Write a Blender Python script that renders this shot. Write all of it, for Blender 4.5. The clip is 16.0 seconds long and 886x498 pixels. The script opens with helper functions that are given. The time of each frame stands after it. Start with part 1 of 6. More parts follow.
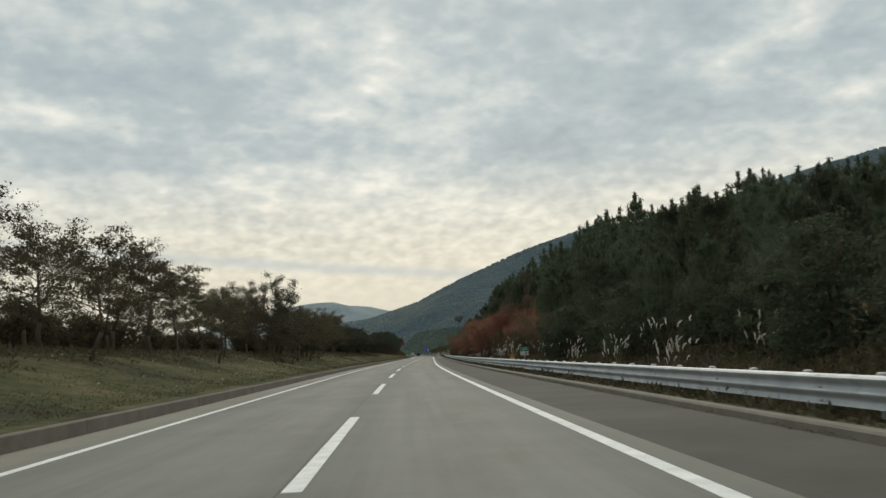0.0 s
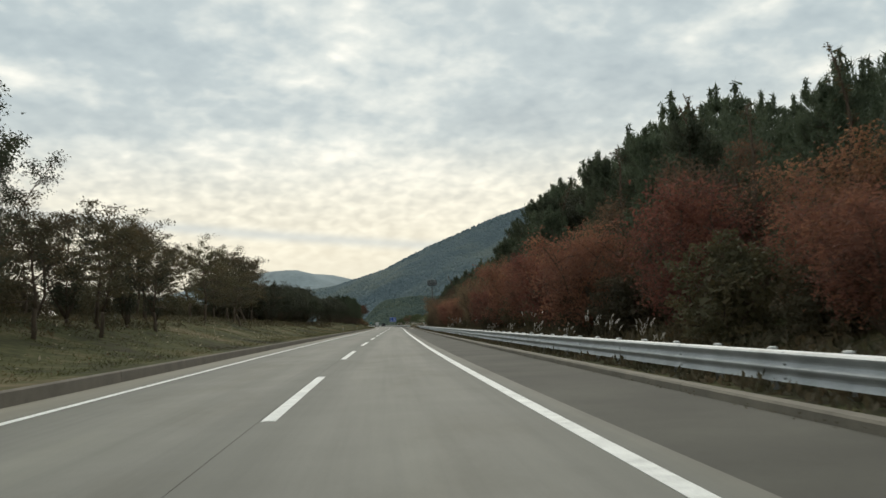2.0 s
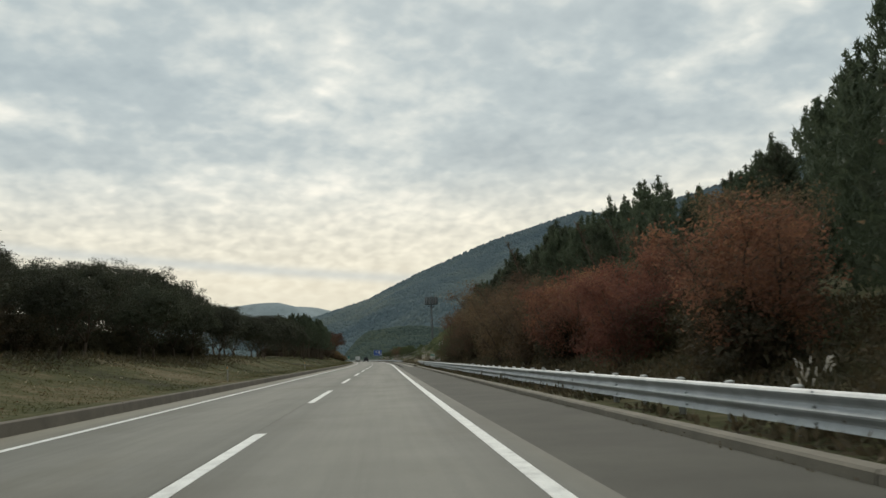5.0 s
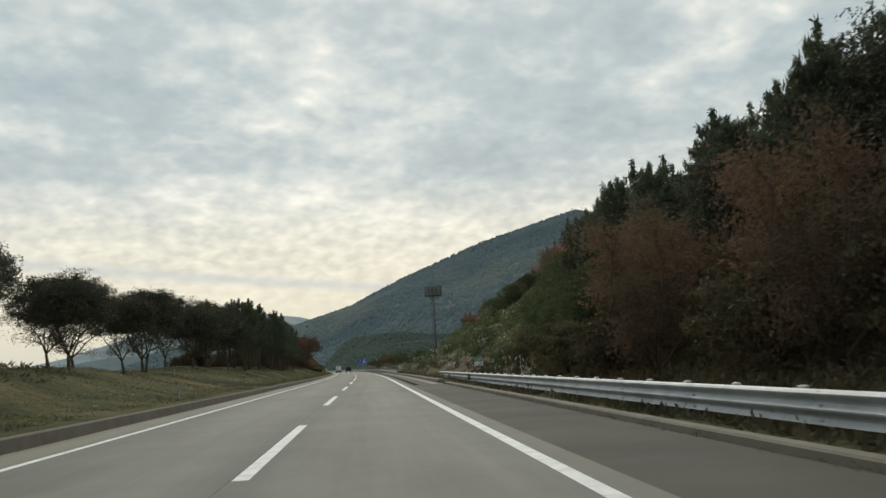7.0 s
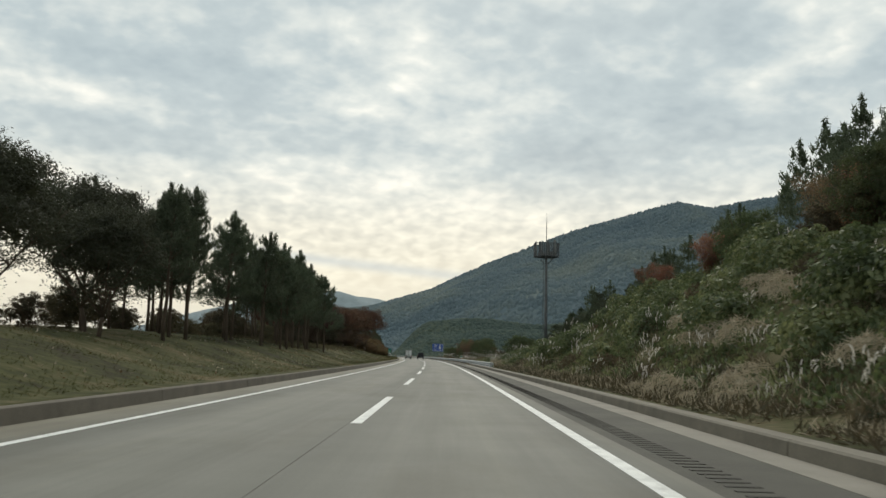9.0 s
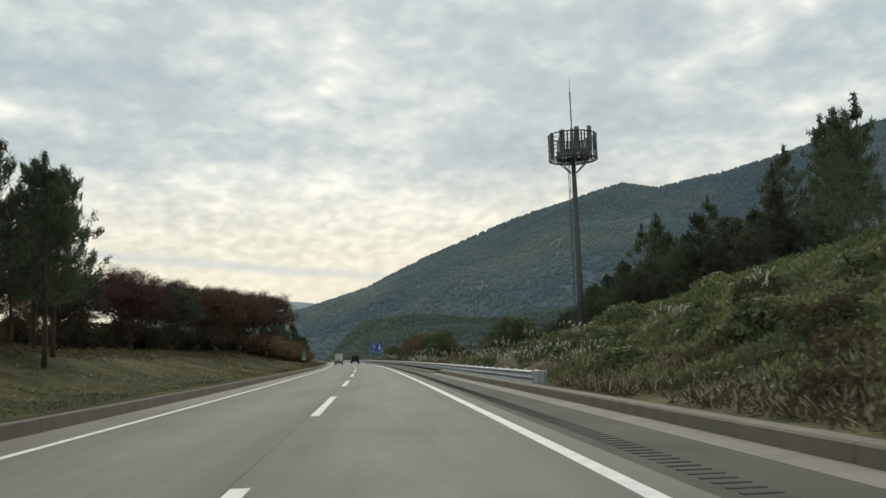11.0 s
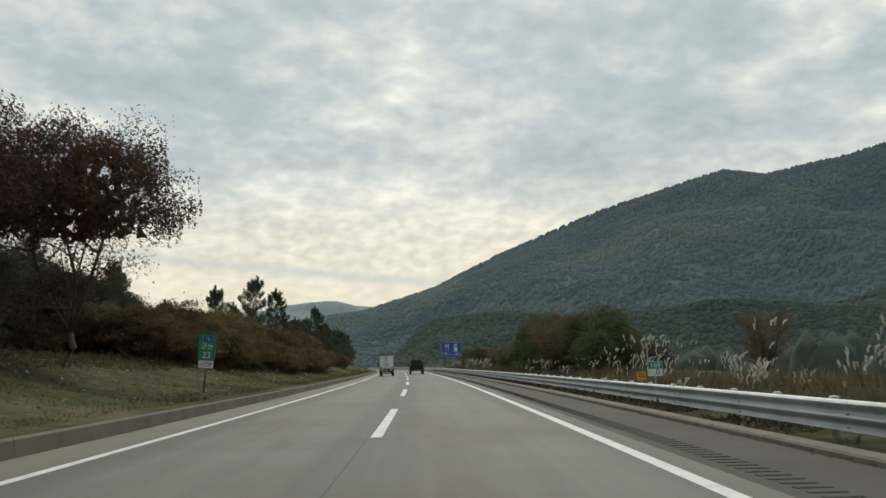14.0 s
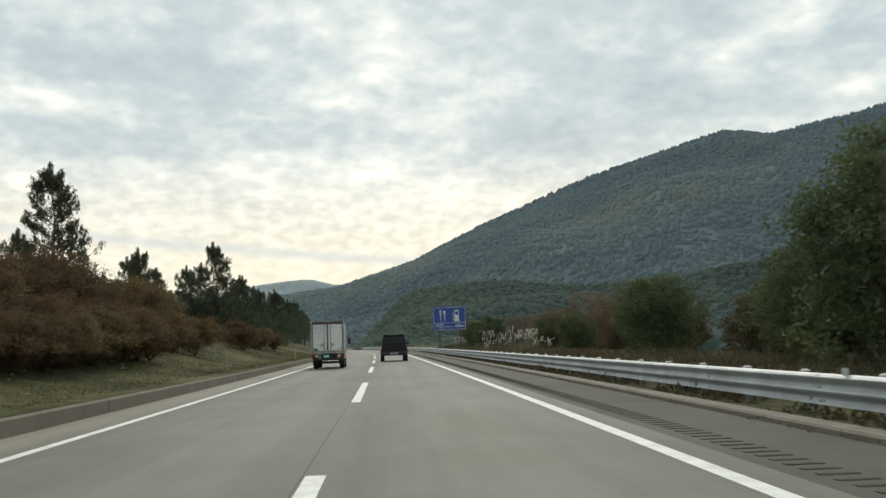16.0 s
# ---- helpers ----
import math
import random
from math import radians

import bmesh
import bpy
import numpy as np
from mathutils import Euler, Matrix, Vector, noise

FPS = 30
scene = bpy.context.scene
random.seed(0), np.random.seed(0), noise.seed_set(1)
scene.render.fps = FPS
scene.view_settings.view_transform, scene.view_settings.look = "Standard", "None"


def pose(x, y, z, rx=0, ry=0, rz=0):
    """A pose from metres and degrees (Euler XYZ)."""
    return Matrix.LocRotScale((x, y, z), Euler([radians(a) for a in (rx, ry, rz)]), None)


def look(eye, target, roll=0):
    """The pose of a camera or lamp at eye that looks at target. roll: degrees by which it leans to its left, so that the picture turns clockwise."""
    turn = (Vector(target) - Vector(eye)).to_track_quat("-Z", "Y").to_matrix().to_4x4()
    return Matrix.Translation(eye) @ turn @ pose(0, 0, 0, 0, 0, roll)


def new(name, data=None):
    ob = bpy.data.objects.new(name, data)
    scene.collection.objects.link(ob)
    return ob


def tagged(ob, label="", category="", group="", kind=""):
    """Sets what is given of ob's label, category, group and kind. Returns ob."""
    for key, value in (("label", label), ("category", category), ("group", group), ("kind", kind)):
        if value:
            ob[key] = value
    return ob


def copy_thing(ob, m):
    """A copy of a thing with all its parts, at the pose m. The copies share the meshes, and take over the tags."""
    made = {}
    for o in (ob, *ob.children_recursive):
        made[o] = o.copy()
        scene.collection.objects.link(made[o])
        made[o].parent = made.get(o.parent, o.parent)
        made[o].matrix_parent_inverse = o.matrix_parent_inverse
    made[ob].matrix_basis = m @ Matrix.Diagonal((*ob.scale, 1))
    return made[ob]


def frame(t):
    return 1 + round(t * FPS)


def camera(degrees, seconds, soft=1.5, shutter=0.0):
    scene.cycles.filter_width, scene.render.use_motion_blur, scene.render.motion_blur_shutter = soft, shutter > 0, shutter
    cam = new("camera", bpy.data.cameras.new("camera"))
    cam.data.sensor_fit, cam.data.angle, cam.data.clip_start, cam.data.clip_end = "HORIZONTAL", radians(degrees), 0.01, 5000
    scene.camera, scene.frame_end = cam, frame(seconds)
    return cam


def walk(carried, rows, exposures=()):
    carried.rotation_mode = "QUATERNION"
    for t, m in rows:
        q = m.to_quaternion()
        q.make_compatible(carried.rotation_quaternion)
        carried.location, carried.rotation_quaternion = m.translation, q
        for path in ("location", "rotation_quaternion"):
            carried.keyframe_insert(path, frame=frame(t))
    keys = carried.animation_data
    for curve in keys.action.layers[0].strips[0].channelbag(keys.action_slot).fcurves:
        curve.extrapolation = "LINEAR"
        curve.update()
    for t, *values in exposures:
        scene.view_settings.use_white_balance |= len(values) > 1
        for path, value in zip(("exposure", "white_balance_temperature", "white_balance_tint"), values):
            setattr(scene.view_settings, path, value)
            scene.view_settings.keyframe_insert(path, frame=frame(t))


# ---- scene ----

# ---- the road's line: curvature along it, straight at both ends ----
KNOTS = np.arange(-20, 721, 40.0)
BEND = np.array([-0.083, -0.111, -0.236, -0.371, 0.009, -0.077, -0.03, -0.009, 0.229, 0.25, 0.139, 0.347, 0.359, 0.148, 0.112, 0.087, 0.07, 0.06, 0.055]) / 1000
S_FINE = np.arange(-700.0, 4001.0, 1.0)
_k = np.interp(S_FINE, KNOTS, BEND, left=0.0, right=0.0)
_k = np.where((S_FINE > 560) & (S_FINE < 900), 0.0009, _k)
HEAD = np.concatenate([[0.0], np.cumsum((_k[1:] + _k[:-1]) / 2)])
HEAD -= np.interp(0.0, S_FINE, HEAD)
_m = (HEAD[1:] + HEAD[:-1]) / 2
ROAD_X = np.concatenate([[0.0], np.cumsum(-np.sin(_m))])
ROAD_Y = np.concatenate([[0.0], np.cumsum(np.cos(_m))])
ROAD_X -= np.interp(0.0, S_FINE, ROAD_X)
ROAD_Y -= np.interp(0.0, S_FINE, ROAD_Y)


def heading(s):
    return float(np.interp(s, S_FINE, HEAD))


def rp(s, d, z=0.0):
    """The place s metres along the road, d metres to the right of the lane line."""
    a = heading(s)
    return (float(np.interp(s, S_FINE, ROAD_X)) + d * math.cos(a), float(np.interp(s, S_FINE, ROAD_Y)) + d * math.sin(a), z)


def at_road(s, d, z=0.0, turn=0.0):
    x, y, z = rp(s, d, z)
    return pose(x, y, z, 0, 0, math.degrees(heading(s)) + turn)


# ---- camera ----
cam = camera(53.39, 16.0, soft=1.5, shutter=0.08)
EYE = 1.17
DRIVE = [  # seconds, along, across, yaw, pitch, roll
    (0.0, 10.06, 1.08, -2.43, 6.75, 2.78), (0.5, 24.61, 1.11, -3.12, 6.55, 2.16), (1.0, 38.87, 1.23, -3.88, 6.25, 1.81),
    (1.5, 52.76, 1.30, -4.36, 5.38, 1.56), (2.0, 66.75, 1.46, -4.70, 4.77, 2.04), (2.5, 80.59, 1.57, -5.28, 4.74, 2.35),
    (3.0, 95.27, 1.78, -5.84, 5.64, 2.02), (5.5, 166.51, 1.89, -5.43, 6.93, 2.48), (6.0, 180.25, 1.67, -5.40, 6.41, 3.14),
    (6.5, 193.94, 1.57, -6.05, 7.24, 2.94), (7.0, 207.99, 1.46, -6.66, 7.44, 2.97), (7.5, 221.95, 1.39, -5.88, 7.24, 3.08),
    (8.0, 235.47, 1.37, -5.22, 6.51, 0.76), (8.5, 249.29, 1.42, -3.50, 6.25, -0.89), (9.0, 263.06, 1.47, -1.75, 6.90, -1.35),
    (11.5, 333.57, 1.22, -6.09, 6.88, 2.27), (12.0, 347.79, 1.14, -4.90, 7.03, 0.93), (12.5, 361.38, 1.01, -2.77, 6.92, 0.26),
    (13.0, 375.35, 1.03, -1.55, 6.34, 0.85), (13.5, 389.36, 1.01, -0.92, 7.51, 1.80), (14.0, 403.30, 0.86, -1.28, 7.49, 1.20),
    (14.5, 417.39, 0.83, -3.68, 6.13, 1.70), (15.0, 431.30, 0.80, -5.74, 5.96, 2.34), (15.5, 445.54, 0.71, -4.21, 6.10, 2.07),
    (16.0, 459.50, 0.70, -2.66, 6.08, 1.96)]
walk(cam, [(t, pose(*rp(s, d, EYE), 90 + pitch, roll, yaw)) for t, s, d, yaw, pitch, roll in DRIVE],
     exposures=[(0.0, 0.0), (0.5, 0.14), (1.5, 0.22), (2.0, 0.22), (2.5, 0.3), (3.0, 0.14), (5.5, 0.08), (7.5, 0.14), (9.0, 0.22), (11.5, 0.16), (12.5, 0.06), (13.5, 0.18), (14.0, 0.08), (14.5, 0.04), (15.0, 0.0), (15.5, 0.36), (16.0, 0.36)])

# ---- light: high broken cloud, the sun behind it ahead of the car ----
SUN_AZ, SUN_EL = radians(6), radians(38)      # clockwise from ahead, above the horizon


def nodes_of(tree):
    def n(kind, **kw):
        node = tree.nodes.new(kind)
        for key, value in kw.items():
            node.inputs[key].default_value = value
        return node
    return n, tree.links.new


def math_node(tree, op, a, b=None, clamp=False):
    m = tree.nodes.new("ShaderNodeMath")
    m.operation, m.use_clamp = op, clamp
    for i, v in enumerate((a, b)):
        if v is None:
            continue
        if isinstance(v, (int, float)):
            m.inputs[i].default_value = v
        else:
            tree.links.new(v, m.inputs[i])
    return m.outputs[0]


def ramp_node(tree, fac, stops):
    r = tree.nodes.new("ShaderNodeValToRGB")
    tree.links.new(fac, r.inputs[0])
    el = r.color_ramp.elements
    while len(el) < len(stops):
        el.new(0.5)
    for e, (p, c) in zip(el, stops):
        e.position, e.color = p, (*c, 1) if len(c) == 3 else (c[0], c[0], c[0], 1)
    return r.outputs[0]


def mix_node(tree, fac, a, b, mode="MIX"):
    m = tree.nodes.new("ShaderNodeMix")
    m.data_type, m.blend_type = "RGBA", mode
    for i, v in ((0, fac), (6, a), (7, b)):
        if isinstance(v, (int, float)):
            m.inputs[i].default_value = v
        elif isinstance(v, tuple):
            m.inputs[i].default_value = (*v, 1)
        else:
            tree.links.new(v, m.inputs[i])
    return m.outputs[2]


CLOUD_BANKS = [  # azimuth, elevation, widths and tilt in degrees; how much lighter or darker
    (25.5, 18.6, 4.5, 1.2, 0.35, 0.065), (21.5, 17.2, 3, 1.0, 0.3, 0.04), (33, 22, 6, 2.5, 0.3, 0.05), (5.7, 15.6, 3.2, 1.1, 0.3, 0.07), (0, 17.7, 2.5, 0.8, 0, 0.05), (-23.5, 15.2, 3, 1.2, 0, 0.07),
    (-15, 20.7, 5, 1.2, 0.1, 0.05), (-18, 14.8, 3, 0.7, 0, 0.06), (-4, 10.2, 22, 1.6, 0.0, 0.07), (-13, 12.8, 5.5, 0.9, 0.0, -0.08), (6.7, 20, 8, 1.6, 0.1, -0.07), (20, 14.4, 6, 1.3, 0.1, -0.06),
    (-21, 17.6, 5, 1.2, 0, -0.05), (12, 17.5, 4, 1.2, 0, -0.04)]

world = bpy.data.worlds.new("sky")
scene.world = world
world.use_nodes = True
wt = world.node_tree
wt.nodes.clear()
wn, wl = nodes_of(wt)
coord = wn("ShaderNodeTexCoord")
sky = wn("ShaderNodeTexSky")
sky.sky_type, sky.sun_disc = "NISHITA", False
sky.sun_elevation, sky.sun_rotation = SUN_EL, SUN_AZ
sky.dust_density, sky.air_density = 2.0, 1.0
sep = wn("ShaderNodeSeparateXYZ")
wl(coord.outputs["Generated"], sep.inputs[0])
lift = math_node(wt, "ADD", math_node(wt, "MAXIMUM", sep.outputs[2], 0.0), 0.30)
flat = wn("ShaderNodeCombineXYZ")
wl(math_node(wt, "DIVIDE", sep.outputs[0], lift), flat.inputs[0])
wl(math_node(wt, "DIVIDE", sep.outputs[1], lift), flat.inputs[1])
turned = wn("ShaderNodeMapping")
turned.inputs["Rotation"].default_value = (0, 0, radians(-24))
turned.inputs["Scale"].default_value = (1.0, 1.05, 1.0)
wl(flat.outputs[0], turned.inputs[0])
big = wn("ShaderNodeTexNoise", Scale=2.2, Detail=3.0, Roughness=0.5)
mid = wn("ShaderNodeTexNoise", Scale=6.5, Detail=3.0, Roughness=0.5, Distortion=0.2)
fine_n = wn("ShaderNodeTexNoise", Scale=19.0, Detail=3.0, Roughness=0.5, Distortion=0.2)
for t in (big, mid, fine_n):
    wl(turned.outputs[0], t.inputs["Vector"])
azim = math_node(wt, "ARCTAN2", sep.outputs[0], sep.outputs[1])
elev = math_node(wt, "ARCSINE", sep.outputs[2])


def cloud_bank(az, el, waz, wel, tilt=0.0):
    """A soft swell in the cloud cover round a direction, in degrees."""
    a = math_node(wt, "SUBTRACT", azim, radians(az))
    e = math_node(wt, "SUBTRACT", math_node(wt, "SUBTRACT", elev, radians(el)), math_node(wt, "MULTIPLY", a, tilt))
    a = math_node(wt, "DIVIDE", a, radians(waz))
    e = math_node(wt, "DIVIDE", e, radians(wel))
    return math_node(wt, "EXPONENT", math_node(wt, "MULTIPLY", math_node(wt, "ADD", math_node(wt, "MULTIPLY", a, a), math_node(wt, "MULTIPLY", e, e)), -1.0))


dome_map = wn("ShaderNodeCombineXYZ")                # small rolls of cloud, finer towards the horizon
wl(azim, dome_map.inputs[0])
wl(math_node(wt, "MULTIPLY", math_node(wt, "POWER", math_node(wt, "MAXIMUM", sep.outputs[2], 0.001), 0.8), 1.6), dome_map.inputs[1])
rolls = wn("ShaderNodeTexNoise", Scale=58.0, Detail=1.5, Roughness=0.4, Distortion=0.25)
swell = wn("ShaderNodeTexNoise", Scale=15.0, Detail=2.0, Roughness=0.5)
for q in (rolls, swell):
    wl(dome_map.outputs[0], q.inputs["Vector"])
puff = math_node(wt, "ADD", math_node(wt, "MULTIPLY", rolls.outputs[0], 0.62), math_node(wt, "MULTIPLY", swell.outputs[0], 0.38))
mixed = math_node(wt, "ADD", math_node(wt, "ADD", math_node(wt, "MULTIPLY", big.outputs[0], 0.42), 0.045), math_node(wt, "ADD", math_node(wt, "MULTIPLY", mid.outputs[0], 0.33), math_node(wt, "MULTIPLY", fine_n.outputs[0], 0.17)))
mixed = math_node(wt, "ADD", mixed, math_node(wt, "MULTIPLY", math_node(wt, "SUBTRACT", puff, 0.5), 0.07))
for az, el, waz, wel, tilt, amount in CLOUD_BANKS:
    mixed = math_node(wt, "ADD", mixed, math_node(wt, "MULTIPLY", cloud_bank(az, el, waz, wel, tilt), amount))
cloud = ramp_node(wt, mixed, [(0.37, (0.36, 0.43, 0.455)), (0.48, (0.46, 0.53, 0.54)), (0.57, (0.65, 0.69, 0.655)), (0.67, (1.0, 0.97, 0.86))])
valley = ramp_node(wt, sep.outputs[2], [(0.0, (0.62, 0.60, 0.53)), (0.05, (0.72, 0.675, 0.545)), (0.09, (0.73, 0.68, 0.545)), (0.16, (0.65, 0.625, 0.53)), (0.30, (0.55, 0.57, 0.55))])
crest = ramp_node(wt, sep.outputs[2], [(0.0, (0.62, 0.60, 0.53)), (0.05, (0.75, 0.71, 0.58)), (0.09, (0.88, 0.83, 0.67)), (0.16, (0.98, 0.92, 0.75)), (0.30, (0.8, 0.8, 0.74))])
low = mix_node(wt, ramp_node(wt, puff, [(0.36, (0.0,)), (0.66, (1.0,))]), valley, crest)
haze = ramp_node(wt, sep.outputs[2], [(0.09, (1.0,)), (0.14, (0.82,)), (0.175, (0.50,)), (0.21, (0.16,)), (0.30, (0.0,))])
skymix = mix_node(wt, haze, cloud, low)
streak = math_node(wt, "MULTIPLY", cloud_bank(-8, 6.1, 32, 0.36, -0.09), 0.6)
skymix = mix_node(wt, streak, skymix, (0.50, 0.55, 0.56))
clear = mix_node(wt, 1.0, sky.outputs[0], (0.08, 0.08, 0.08), "MULTIPLY")
final = mix_node(wt, 0.95, clear, skymix)
bg = wn("ShaderNodeBackground", Strength=1.0)
wl(final, bg.inputs[0])
wo = wn("ShaderNodeOutputWorld")
wl(bg.outputs[0], wo.inputs[0])

sun = new("sun", bpy.data.lights.new("sun", "SUN"))
sun.data.energy, sun.data.angle, sun.data.color = 1.2, radians(25), (1.0, 0.93, 0.80)
sun.matrix_world = look((300 * math.sin(SUN_AZ), 300 * math.cos(SUN_AZ), 300 * math.tan(SUN_EL)), (0, 0, 0))

# ---- materials ----


def material(name, base, rough=0.8, metal=0.0, stops=None, scale=4.0, fine=60.0, bump=0.2, vary=0.0, stretch=(1, 1, 1), through_light=0.0, spec=0.5, relief=0.02):
    """Two scales of noise over a base colour, with relief; vary: object to object."""
    m = bpy.data.materials.new(name)
    m.use_nodes = True
    t = m.node_tree
    n, link = nodes_of(t)
    b = t.nodes["Principled BSDF"]
    co = n("ShaderNodeTexCoord")
    mp = n("ShaderNodeMapping")
    mp.inputs["Scale"].default_value = stretch
    link(co.outputs["Object"], mp.inputs[0])
    n1 = n("ShaderNodeTexNoise", Scale=scale, Detail=6.0, Roughness=0.6)
    n2 = n("ShaderNodeTexNoise", Scale=fine, Detail=3.0, Roughness=0.6)
    link(mp.outputs[0], n1.inputs["Vector"])
    link(mp.outputs[0], n2.inputs["Vector"])
    both = math_node(t, "ADD", math_node(t, "MULTIPLY", n1.outputs[0], 0.65), math_node(t, "MULTIPLY", n2.outputs[0], 0.35))
    stops = stops or [(0.32, tuple(c * 0.72 for c in base)), (0.5, base), (0.68, tuple(min(1, c * 1.25) for c in base))]
    colour = ramp_node(t, both, stops)
    if vary:
        info = n("ShaderNodeObjectInfo")
        hsv = n("ShaderNodeHueSaturation", Saturation=1.0)
        link(colour, hsv.inputs["Color"])
        link(math_node(t, "ADD", math_node(t, "MULTIPLY", info.outputs["Random"], 2 * vary), 1 - vary), hsv.inputs["Value"])
        link(math_node(t, "ADD", math_node(t, "MULTIPLY", info.outputs["Random"], vary * 0.12), 0.5 - vary * 0.06), hsv.inputs["Hue"])
        colour = hsv.outputs[0]
    link(colour, b.inputs["Base Color"])
    b.inputs["Roughness"].default_value, b.inputs["Metallic"].default_value = rough, metal
    b.inputs["Specular IOR Level"].default_value = spec
    if bump:
        bp = n("ShaderNodeBump", Strength=bump, Distance=relief)
        link(both, bp.inputs["Height"])
        link(bp.outputs[0], b.inputs["Normal"])
    if through_light:
        tr = n("ShaderNodeBsdfTranslucent")
        link(colour, tr.inputs[0])
        mx = n("ShaderNodeMixShader", Fac=through_light)
        link(b.outputs[0], mx.inputs[1])
        link(tr.outputs[0], mx.inputs[2])
        link(mx.outputs[0], t.nodes["Material Output"].inputs[0])
    return m


def lane_concrete():
    """Worn concrete: streaks along the lanes over blotches and grain. The map runs across (u) and along (v) in metres."""
    m = material("grey_brown_concrete", (0.17, 0.168, 0.146), 0.8, stops=[(0.32, (0.145, 0.142, 0.121)), (0.5, (0.161, 0.158, 0.136)), (0.68, (0.180, 0.177, 0.154))], scale=0.5, fine=25, bump=0.08)
    t = m.node_tree
    n, link = nodes_of(t)
    b = t.nodes["Principled BSDF"]
    old = b.inputs["Base Color"].links[0].from_socket
    uv = n("ShaderNodeUVMap")
    uv.uv_map = "lanes"
    mp = n("ShaderNodeMapping")
    mp.inputs["Scale"].default_value = (1.0, 0.02, 1.0)
    link(uv.outputs[0], mp.inputs[0])
    n1 = n("ShaderNodeTexNoise", Scale=1.3, Detail=3.0, Roughness=0.5)
    n2 = n("ShaderNodeTexNoise", Scale=7.0, Detail=3.0, Roughness=0.6)
    for q in (n1, n2):
        link(mp.outputs[0], q.inputs["Vector"])
    st = math_node(t, "ADD", math_node(t, "MULTIPLY", n1.outputs[0], 0.7), math_node(t, "MULTIPLY", n2.outputs[0], 0.3))
    tone = ramp_node(t, st, [(0.36, (0.86, 0.86, 0.85)), (0.5, (1.0, 1.0, 1.0)), (0.64, (1.11, 1.11, 1.09))])
    sepu = n("ShaderNodeSeparateXYZ")
    link(uv.outputs[0], sepu.inputs[0])
    wave = math_node(t, "SINE", math_node(t, "MULTIPLY", math_node(t, "ADD", sepu.outputs[0], 0.9), 2 * math.pi / 3.6))
    oil = ramp_node(t, math_node(t, "ADD", math_node(t, "MULTIPLY", wave, 0.5), 0.5), [(0.0, (1.06, 1.06, 1.05)), (0.6, (1.0, 1.0, 1.0)), (1.0, (0.82, 0.83, 0.82))])
    n3 = n("ShaderNodeTexNoise", Scale=0.35, Detail=5.0, Roughness=0.65)
    mp3 = n("ShaderNodeMapping")
    mp3.inputs["Scale"].default_value = (1.0, 0.35, 1.0)
    link(uv.outputs[0], mp3.inputs[0])
    link(mp3.outputs[0], n3.inputs["Vector"])
    stain = ramp_node(t, n3.outputs[0], [(0.36, (0.86, 0.84, 0.80)), (0.5, (1.0, 1.0, 1.0)), (0.66, (1.06, 1.06, 1.05))])
    worn = mix_node(t, 1.0, mix_node(t, 1.0, old, tone, "MULTIPLY"), oil, "MULTIPLY")
    side = math_node(t, "SUBTRACT", math_node(t, "ABSOLUTE", sepu.outputs[0]), 3.6)
    dust = ramp_node(t, math_node(t, "ADD", side, math_node(t, "MULTIPLY", n3.outputs[0], 0.4)), [(0.2, (1.0, 1.0, 1.0)), (0.75, (1.16, 1.10, 1.0))])
    link(mix_node(t, 1.0, mix_node(t, 1.0, worn, stain, "MULTIPLY"), dust, "MULTIPLY"), b.inputs["Base Color"])
    return m


CONCRETE = lane_concrete()
ASPHALT = material("dark_asphalt", (0.074, 0.070, 0.056), 0.9, stops=[(0.34, (0.046, 0.043, 0.034)), (0.5, (0.071, 0.067, 0.053)), (0.66, (0.100, 0.095, 0.076))], scale=0.35, fine=60, bump=0.35)
MARGIN = material("pale_concrete", (0.22, 0.20, 0.165), 0.85, scale=0.8, fine=30, bump=0.15)
PAINT = material("white_road_paint", (0.72, 0.72, 0.69), 0.7, scale=3, fine=40, bump=0.1)
KERB_DARK = material("dirty_kerb_concrete", (0.17, 0.15, 0.12), 0.9, scale=1.2, fine=30, bump=0.3)
KERB = material("weathered_kerb_concrete", (0.185, 0.165, 0.13), 0.9, scale=1.2, fine=30, bump=0.3)
STEEL = material("galvanised_steel", (0.42, 0.44, 0.45), 0.6, 0.45, scale=1.5, fine=40, bump=0.03)
GROUND = material("dry_grass_soil", (0.08, 0.075, 0.036), 1.0, stops=[(0.40, (0.041, 0.035, 0.021)), (0.46, (0.053, 0.056, 0.023)), (0.51, (0.076, 0.077, 0.032)), (0.56, (0.105, 0.091, 0.047)), (0.62, (0.155, 0.126, 0.075))], scale=0.16, fine=2.2, bump=1.0, relief=0.06, spec=0.12)
# mountain woods and slope: distance haze is mixed into both base colours
HAZED_FOREST = material("haze_tinted_forest", (0.10, 0.132, 0.147), 1.0, stops=[(0.38, (0.088, 0.122, 0.142)), (0.5, (0.112, 0.148, 0.162)), (0.62, (0.150, 0.178, 0.168))], scale=0.006, fine=0.03, bump=0, spec=0.06)
HAZED_SLOPE = material("haze_tinted_slope", (0.094, 0.124, 0.138), 1.0, stops=[(0.38, (0.088, 0.122, 0.142)), (0.5, (0.112, 0.148, 0.162)), (0.62, (0.150, 0.178, 0.168))], scale=0.006, fine=0.16, bump=0.2, relief=1.0, spec=0.06)
NEAR_FOREST = material("foothill_forest", (0.062, 0.084, 0.074), 1.0, stops=[(0.40, (0.050, 0.070, 0.064)), (0.5, (0.064, 0.088, 0.077)), (0.60, (0.090, 0.108, 0.078))], scale=0.014, fine=0.2, bump=1.0, relief=2.5, spec=0.08)
